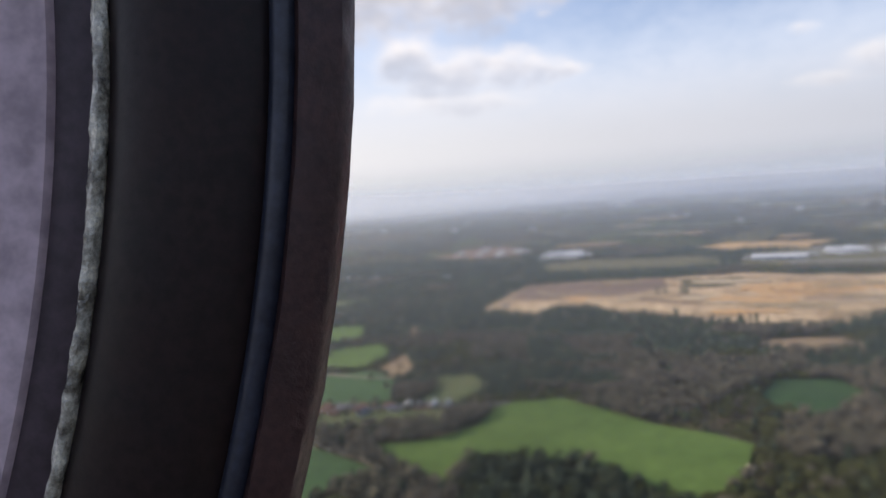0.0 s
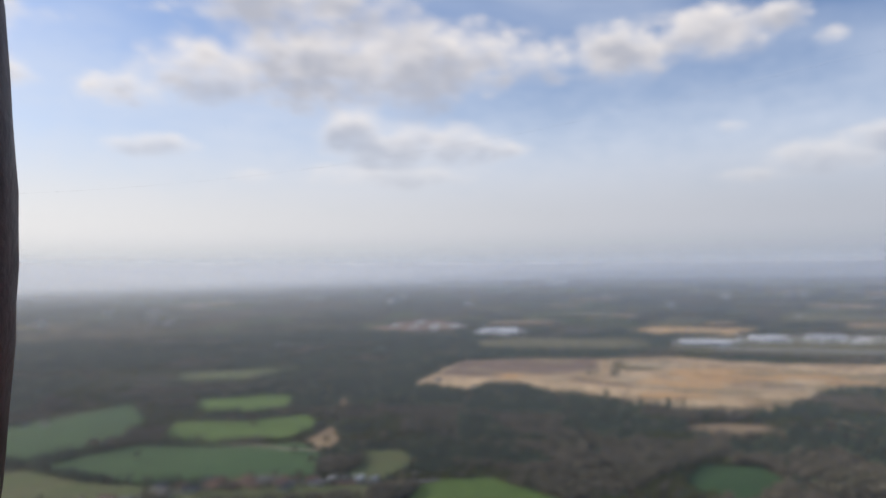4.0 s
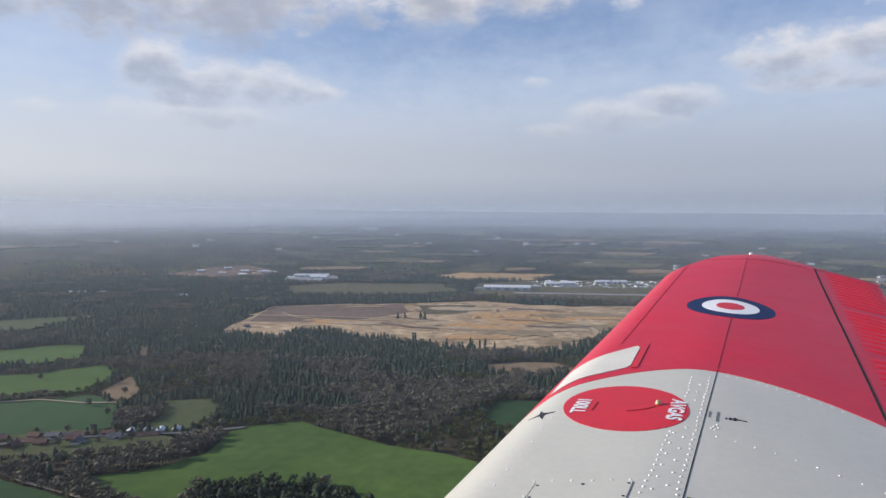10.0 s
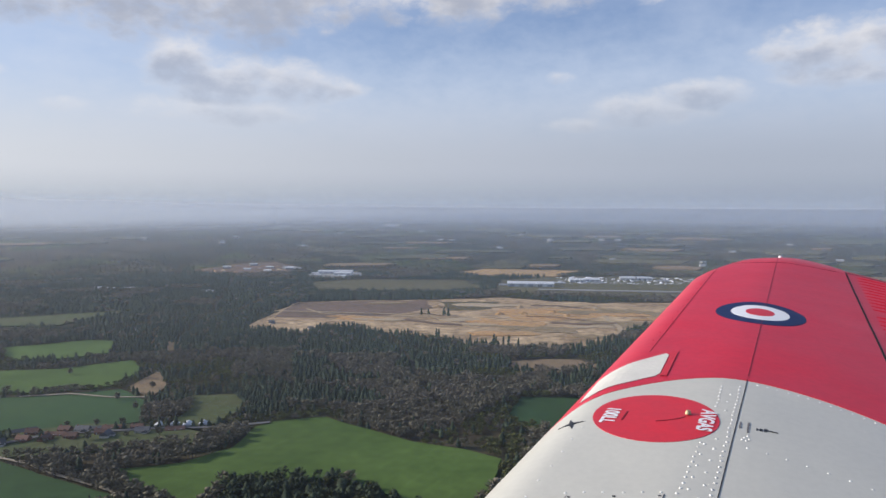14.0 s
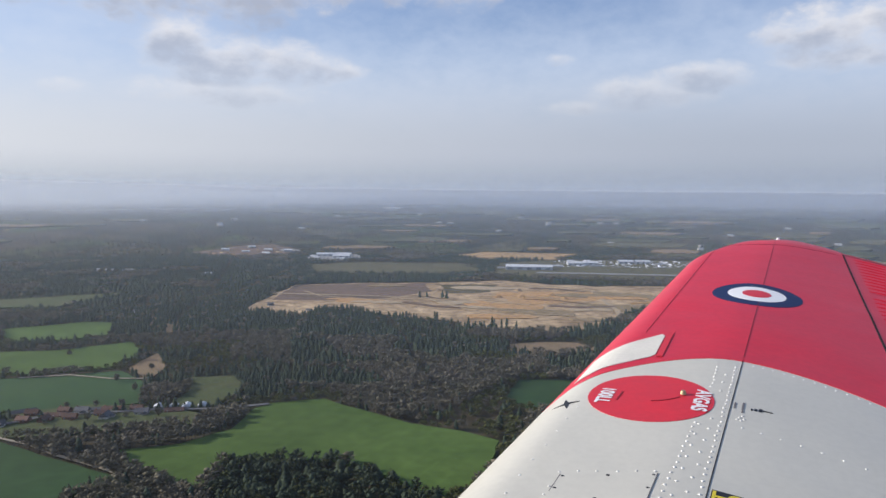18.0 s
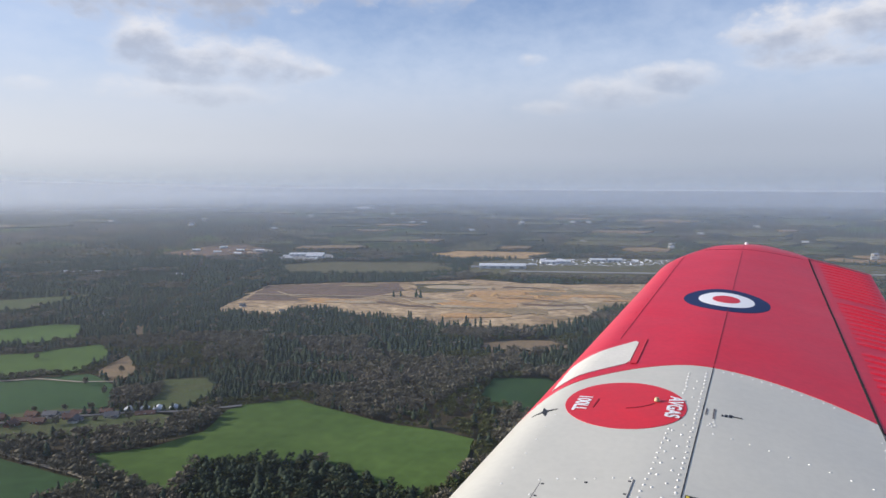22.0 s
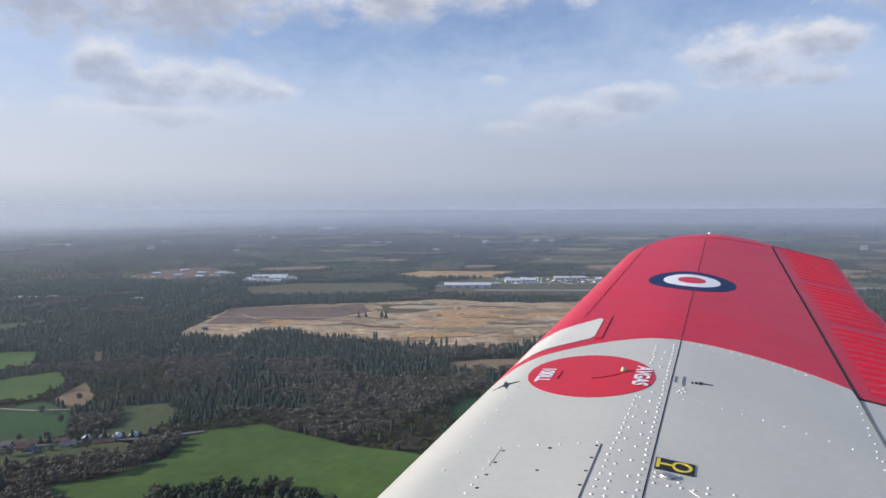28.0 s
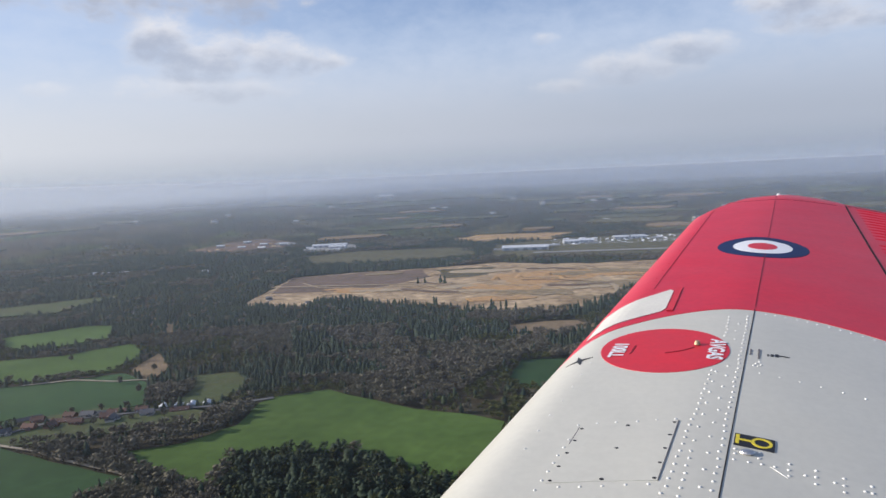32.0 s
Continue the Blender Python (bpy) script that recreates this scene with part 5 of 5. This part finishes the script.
def plate(name, outline, mat, parent=wing, lift=0.0015, label="", rings=5):
    """A flat decal of any outline, laid over the curved skin."""
    bm = bmesh.new()
    cx, cy = sum(p[0] for p in outline) / len(outline), sum(p[1] for p in outline) / len(outline)
    c = bm.verts.new(skin(cx, cy, lift))
    prev = None
    for k in range(1, rings + 1):
        f = k / rings
        row = [bm.verts.new(skin(cx + (x - cx) * f, cy + (y - cy) * f, lift)) for x, y in outline]
        n = len(row)
        for i in range(n):
            j = (i + 1) % n
            if prev is None:
                bm.faces.new((c, row[i], row[j]))
            else:
                bm.faces.new((prev[i], row[i], row[j], prev[j]))
        prev = row
    low = [bm.verts.new(skin(x, y, -0.0008)) for x, y in outline]
    for i in range(len(low)):
        j = (i + 1) % len(low)
        bm.faces.new((prev[i], low[i], low[j], prev[j]))
    bmesh.ops.recalc_face_normals(bm, faces=bm.faces)
    return part(name, bm, mat, parent, label)


def ring_pts(cx, cy, r, n=48):
    return [(cx + r * math.cos(2 * math.pi * k / n), cy + r * math.sin(2 * math.pi * k / n)) for k in range(n)]


RX, RY = -0.159, 3.245
roundel = plate("roundel", ring_pts(RX, RY, 0.171), BLUE, lift=0.0012, label="blue outer ring of the painted roundel")
plate("white_ring", ring_pts(RX, RY, 0.111), WHITE, roundel, 0.0020)
plate("red_centre", ring_pts(RX, RY, 0.055), DISC_RED, roundel, 0.0028)
FX, FY = -0.364, 2.030
disc = plate("fuel_disc", ring_pts(FX, FY, 0.168, 56), DISC_RED, lift=0.0012, label="red fuel filler disc with white lettering")


def lettering(text, x, y, size, parent, mat, turn=-90, shear=0.0, name="lettering", squash=1.0):
    cu = bpy.data.curves.new(name, "FONT")
    cu.body, cu.size, cu.align_x, cu.align_y, cu.shear, cu.extrude, cu.offset = text, size, "CENTER", "CENTER", shear, 0.0, size * 0.035
    tmp = bpy.data.objects.new("t", cu)
    scene.collection.objects.link(tmp)
    dg = bpy.context.evaluated_depsgraph_get()
    me = bpy.data.meshes.new_from_object(tmp.evaluated_get(dg))
    bpy.data.objects.remove(tmp)
    a = radians(turn)
    for v in me.vertices:
        px, py = v.co.x * squash, v.co.y
        v.co = skin(x + px * math.cos(a) - py * math.sin(a), y + px * math.sin(a) + py * math.cos(a), 0.0030)
    me.materials.clear()
    me.materials.append(mat)
    return part_me(name, me, parent)


lettering("AVGAS", -0.231, 2.040, 0.054, disc, WHITE, squash=0.86)
lettering("100LL", -0.484, 2.012, 0.054, disc, WHITE, squash=0.84)
bm = bmesh.new()
bmesh.ops.create_cone(bm, cap_ends=True, segments=14, radius1=0.009, radius2=0.006, depth=0.010)
bmesh.ops.translate(bm, verts=bm.verts, vec=skin(-0.281, 2.068, 0.008))
part("filler_latch", bm, BRASS, disc, "brass filler latch")
ribbon("cap_slot", [(-0.356, 2.000), (-0.336, 2.008), (-0.316, 2.020), (-0.299, 2.034), (-0.286, 2.050)], 0.0024, DARKRED, disc, 0.0026)
ribbon("cap_hinge", line((-0.446, 1.985), (-0.443, 2.050), 4), 0.004, DARKRED, disc, 0.0026)

# white tape on the leading edge, with its red hinge strip
def edged(corners, n=8):
    """Corners with the edges between them cut into short pieces."""
    return [(a[0] + (b[0] - a[0]) * k / n, a[1] + (b[1] - a[1]) * k / n) for a, b in zip(corners, corners[1:] + corners[:1]) for k in range(n)]


plate("white_patch", edged([(-0.612, 2.155), (-0.608, 2.385), (-0.570, 2.432), (-0.428, 2.612), (-0.416, 2.595), (-0.413, 2.395), (-0.424, 2.366), (-0.545, 2.243)]), CREAM, lift=0.002, label="cream plastic patch on the leading edge")
ribbon("red_strip", line((-0.398, 2.372), (-0.401, 2.635), 8), 0.020, DISC_RED, lift=0.003)
# four-pointed dark mark
STAR = []
for k in range(8):
    r = (0.041, 0.010)[k % 2]
    STAR.append((-0.576 + r * math.cos(k * math.pi / 4 + 0.35) * 0.9, 1.945 + r * math.sin(k * math.pi / 4 + 0.35)))
plate("dark_star", STAR, BLACK, lift=0.0015, label="small dark four-pointed mark")
# small unreadable marks beside the spar
for (x, y, w, h, m) in ((-0.126, 2.070, 0.005, 0.024, SEAM), (-0.126, 2.044, 0.005, 0.022, SEAM), (-0.125, 2.022, 0.005, 0.014, SEAM), (-0.146, 2.064, 0.004, 0.020, SEAM), (-0.146, 2.042, 0.004, 0.016, SEAM),
                        (-0.104, 2.049, 0.004, 0.011, BLACK), (-0.094, 2.052, 0.007, 0.014, BLACK), (-0.083, 2.055, 0.008, 0.018, BLACK), (-0.066, 2.057, 0.026, 0.004, BLACK)):
    plate("stencil_bar", [(x - w / 2, y - h / 2), (x + w / 2, y - h / 2), (x + w / 2, y + h / 2), (x - w / 2, y + h / 2)], m, rings=1)
# black and yellow tie-down placard
KX, KY = -0.115, 1.554
placard = plate("tie_down_placard", [(KX - 0.038, KY - 0.025), (KX + 0.038, KY - 0.025), (KX + 0.038, KY + 0.025), (KX - 0.038, KY + 0.025)], BLACK, lift=0.0018, label="black placard with a yellow tie-down ring sign", rings=3)
ribbon("yellow_bar", line((KX - 0.032, KY - 0.020), (KX - 0.032, KY + 0.020), 4), 0.007, YELLOW, placard, 0.0028)
ribbon("yellow_stem", line((KX - 0.032, KY), (KX - 0.004, KY), 4), 0.006, YELLOW, placard, 0.0028)
ribbon("yellow_ring", [(KX + 0.014 + 0.017 * math.cos(a), KY + 0.017 * math.sin(a)) for a in [2 * math.pi * k / 24 for k in range(25)]], 0.006, YELLOW, placard, 0.0028)


def dome_mesh(r, h, mat, name):
    vs, fs = [], []
    for j, (q, z) in enumerate(((1.0, -0.2), (0.8, 0.6), (0.0, 1.0))):
        if j < 2:
            vs += [(r * q * math.cos(k * math.pi / 4), r * q * math.sin(k * math.pi / 4), h * z) for k in range(8)]
        else:
            vs.append((0, 0, h))
    for k in range(8):
        j = (k + 1) % 8
        fs += [(k, j, 8 + j, 8 + k), (8 + k, 8 + j, 16)]
    return mesh_from(name, vs, fs, mat, smooth=True)


RIVET = dome_mesh(0.0037, 0.0022, RIVET_M, "rivet")
RIVET_SMALL = dome_mesh(0.0034, 0.0019, RIVET_M, "rivet")
SCREW = dome_mesh(0.0054, 0.0024, BLACK, "screw")


def rivets(spots, me, name, parent=wing, jitter=0.0):
    r = random.Random(9)
    for x, y in spots:
        p = skin(x + r.uniform(-1, 1) * jitter, y + r.uniform(-1, 1) * jitter)
        ob = new(name, me)
        ob.parent = parent
        ob.location = p


def spar_x(y):
    return -0.172 + (y - ROOT_Y) * 0.0102


# rows of domed rivets on both sides of the spar: close pitch outside, wide pitch between
spots = [(spar_x(y) - 0.0135, y) for y in [0.90 + 0.0295 * k for k in range(50)]]
spots += [(spar_x(y) - 0.036, y) for y in [0.95 + 0.066 * k for k in range(21)]]
spots += [(-0.2165 - max(0.0, 2.1 - y) * 0.052, y) for y in [0.90 + 0.0285 * k for k in range(51)]]
spots += [(-0.214 - max(0.0, 2.0 - y) * 0.026, y) for y in [0.93 + (0.0285 if y0 < 20 else 0.0) * y0 for y0 in range(20)] + [1.52 + 0.062 * k for k in range(8)]]
rivets([p for p in spots if math.hypot(p[0] - FX, p[1] - FY) > 0.178 and p[1] < bound(p[0]) - 0.01], RIVET, "rivet", jitter=0.0022)
low = [(-0.149, 1.514), (-0.147, 1.493), (-0.147, 1.470), (-0.123, 1.472), (-0.104, 1.517), (-0.103, 1.494), (-0.099, 1.473)]
low += [(-0.051 + 0.046 * i, 1.499 - 0.024 * j - 0.005 * i) for i in range(9) for j in range(3)] + [(-0.075 + 0.05 * i, 1.473 - 0.004 * i) for i in range(8)]
rivets(low, RIVET, "rivet", jitter=0.0015)
rivets([(-0.130, 1.980), (-0.123, 1.994), (-0.125, 1.964), (-0.135, 1.966), (-0.118, 1.975)], RIVET, "rivet")
rivets([(-0.119 + 0.045 * k, 1.921 - 0.004 * k - 0.0006 * k * k) for k in range(10)], RIVET_SMALL, "rivet")
rivets([(-0.474 + 0.04 * k, 1.543 + 0.013 * k) for k in range(6)] + [(-0.477 - 0.001 * k, 1.473 - 0.035 * k) for k in range(7)] + [(-0.445 + 0.04 * k, 1.281 + 0.011 * k) for k in range(5)], RIVET_SMALL, "rivet", jitter=0.002)
rivets([(-0.556 + 0.003 * k, 1.42 + 0.083 * k) for k in range(7)], RIVET_SMALL, "rivet", jitter=0.002)
rivets([(hinge(2.0) - 0.022 + 0.004 * (k % 2), 1.15 + 0.045 * k) for k in range(23)] + [(hinge(1.15 + 0.034 * k) + 0.060, 1.15 + 0.034 * k) for k in range(30)], RIVET_SMALL, "rivet")
rivets([(-0.492 + 0.052 * (0.055 * k) - 0.012 * (k % 2), 2.72 + 0.055 * k) for k in range(27)], dome_mesh(0.003, 0.0016, RED, "rivet"), "rivet")
rivets([(le(4.35) + 0.05 + 0.05 * k, 4.352) for k in range(12)], dome_mesh(0.0035, 0.002, RED, "rivet"), "rivet")
rivets([(x, bound(x) - 0.022) for x in [-0.12 + 0.028 * k for k in range(12)]], RIVET_SMALL, "rivet", jitter=0.002)
ribbon("loose_wire", line((-0.084, 1.472), (-0.052, 1.442), 4), 0.0012, RIVET_M, lift=0.001, label="short pale scratch in the paint")
# access panel in the grey skin
AP = [(-0.468, 1.532), (-0.268, 1.600), (-0.272, 1.343), (-0.473, 1.290)]
panel = plate("access_panel", AP, GREY, lift=0.0014, label="pale grey screwed access panel")
ribbon("panel_edge", line(AP[1], AP[2], 8), 0.0018, SEAM, panel, 0.0016)
ribbon("panel_edge", line(AP[0], ((AP[0][0] * 2 + AP[3][0]) / 3, (AP[0][1] * 2 + AP[3][1]) / 3), 6), 0.0018, SEAM, panel, 0.0016)
scr = []
for a, b, n in ((0, 1, 2), (1, 2, 4), (2, 3, 2), (3, 0, 4)):
    for k in range(n):
        f = k / n
        scr.append((AP[a][0] * (1 - f) + AP[b][0] * f, AP[a][1] * (1 - f) + AP[b][1] * f))
gx, gy = sum(p[0] for p in AP) / 4, sum(p[1] for p in AP) / 4
rivets([(gx + (x - gx) * 0.93, gy + (y - gy) * 0.93) for x, y in scr] + [(gx, gy + 0.01)], SCREW, "screw", panel)
bm = bmesh.new()
bmesh.ops.create_uvsphere(bm, u_segments=12, v_segments=6, radius=0.013)
bmesh.ops.scale(bm, verts=bm.verts, vec=(1.2, 1, 0.45))
bmesh.ops.translate(bm, verts=bm.verts, vec=skin(-0.126, 1.506, 0.002))
part("tie_down_boss", bm, METAL, wing, "small bare metal boss")
bm = bmesh.new()
bmesh.ops.create_uvsphere(bm, u_segments=10, v_segments=6, radius=0.011)
bmesh.ops.translate(bm, verts=bm.verts, vec=skin(-0.125, 4.655, 0.004))
part("tip_light", bm, WHITE, wing, "small pale lamp on the wing tip", smooth=True)

# ---------------------------------------------------------------- the canopy frame beside the seat
PSI = radians(42.3)
R_AX, F_AX = Vector((math.cos(PSI), math.sin(PSI), 0)), Vector((-math.sin(PSI), math.cos(PSI), 0))
SEAT = Vector((-0.469, -0.120, EYE_H))


def arch(h):
    """Sideways place of the frame's outer edge at a height over the first eye point."""
    return -0.0415 + 0.162 * h - 0.61 * h * h


def sweep(name, profile, mat, parent, label="", rough=0.0, n=80):
    """A closed profile of (sideways, ahead) carried along the arch."""
    bm = bmesh.new()
    prev = None
    for i in range(n + 1):
        h = -0.42 + 1.15 * i / n
        slope = 0.162 - 1.22 * h
        c = 1 / math.sqrt(1 + slope * slope)
        rowv = []
        for k, (a, d) in enumerate(profile):
            q = rough * noise.noise(Vector((k * 3.1, h * 60, 1.0))) + rough * 0.7 * noise.noise(Vector((k * 5.7, h * 190, 4.0)))
            rowv.append(bm.verts.new(SEAT + R_AX * (arch(h) + (a + q) * c) + F_AX * (0.30 + d - 0.10 * max(0.0, h) ** 2) + Vector((0, 0, h - a * slope * c))))
        if prev:
            m = len(rowv)
            for k in range(m):
                bm.faces.new((prev[k], prev[(k + 1) % m], rowv[(k + 1) % m], rowv[k]))
        else:
            bm.faces.new(rowv)
        prev = rowv
    bm.faces.new(list(reversed(prev)))
    bmesh.ops.recalc_face_normals(bm, faces=bm.faces)
    ob = part(name, bm, mat, parent, label, smooth=True)
    mod_angle(ob, 50)
    return ob


def oval(cx, cd, rx, rd, n=18):
    return [(cx + rx * math.cos(2 * math.pi * k / n), cd + rd * math.sin(2 * math.pi * k / n)) for k in range(n)]


frame_thing = tagged(new("canopy_frame"), "dark curved canopy frame with rubber seal and glossy edge with painted glints", "canopy frame")
sweep("outer_seal", [(0, 0.004), (-0.004, -0.004), (-0.020, -0.008), (-0.024, 0.0), (-0.024, 0.02), (-0.003, 0.02)], FRAME_BROWN, frame_thing, "dark brown rubber seal", rough=0.0007)
sweep("trim_strip", oval(-0.0275, 0.002, 0.0062, 0.009, 10), FRAME_BLUE, frame_thing, "blue-grey trim strip")
sweep("frame_tube", oval(-0.064, 0.004, 0.034, 0.018, 24), FRAME_BLACK, frame_thing, "wide black frame tube")
sweep("sealant_bead", oval(-0.0985, -0.002, 0.0031, 0.0055, 12), BEAD, frame_thing, "rough glossy yellow-grey sealant with glints painted in its colour", rough=0.0016, n=320)
sweep("inner_lining", [(-0.100, 0.006), (-0.108, 0.003), (-0.122, 0.004), (-0.136, 0.008), (-0.136, 0.022), (-0.100, 0.022)], FRAME_PLUM, frame_thing, "dark plum inner lining")
sweep("side_lining", [(-0.1200, 0.004), (-0.122, 0.0005), (-0.140, -0.002), (-0.180, 0.006), (-0.180, 0.02), (-0.1200, 0.02)], LINING, frame_thing, "smooth lilac-grey side lining")

# pane added beside the frame to imitate lens blur: bowed sheet with two skins
bm = bmesh.new()
nz = 20
# bow fitted to cover the camera's early view only
BOW = [Vector(p) for p in ((-0.290, 0.055), (-0.40, 0.122), (-0.55, 0.165), (-0.70, 0.165), (-0.84, 0.115), (-0.95, 0.0))]
curve = []
for k in range(len(BOW) - 1):
    p0, p1, p2, p3 = BOW[max(0, k - 1)], BOW[k], BOW[k + 1], BOW[min(len(BOW) - 1, k + 2)]
    for f in (0.0, 0.2, 0.4, 0.6, 0.8):
        curve.append(0.5 * (2 * p1 + (p2 - p0) * f + (2 * p0 - 5 * p1 + 4 * p2 - p3) * f * f + (3 * p1 - 3 * p2 + p3 - p0) * f ** 3))
nx = len(curve) - 1
skins = []
for side in (0.0, 0.003):
    grid = []
    for j in range(nz + 1):
        h = -0.75 + 1.5 * j / nz
        grid.append([])
        for i, p in enumerate(curve):
            t = (curve[min(nx, i + 1)] - curve[max(0, i - 1)]).normalized()
            out = Vector((t.y, -t.x)) * (side - 0.015 * h * h)
            grid[j].append(bm.verts.new((p.x + out.x, p.y + out.y, EYE_H + h)))
    skins.append(grid)
for j in range(nz):
    for i in range(nx):
        for g in skins:
            bm.faces.new((g[j][i], g[j][i + 1], g[j + 1][i + 1], g[j + 1][i]))
u, w = skins
for j in range(nz):
    bm.faces.new((u[j][0], w[j][0], w[j + 1][0], u[j + 1][0])), bm.faces.new((u[j][nx], u[j + 1][nx], w[j + 1][nx], w[j][nx]))
for i in range(nx):
    bm.faces.new((u[0][i], u[0][i + 1], w[0][i + 1], w[0][i])), bm.faces.new((u[nz][i], w[nz][i], w[nz][i + 1], u[nz][i + 1]))
bmesh.ops.recalc_face_normals(bm, faces=bm.faces)
pane = part("blur_pane", bm, PERSPEX, frame_thing, "thin clear perspex pane, added and roughened to imitate lens blur", smooth=True)
pane.visible_shadow = False
mod_angle(pane, 50)
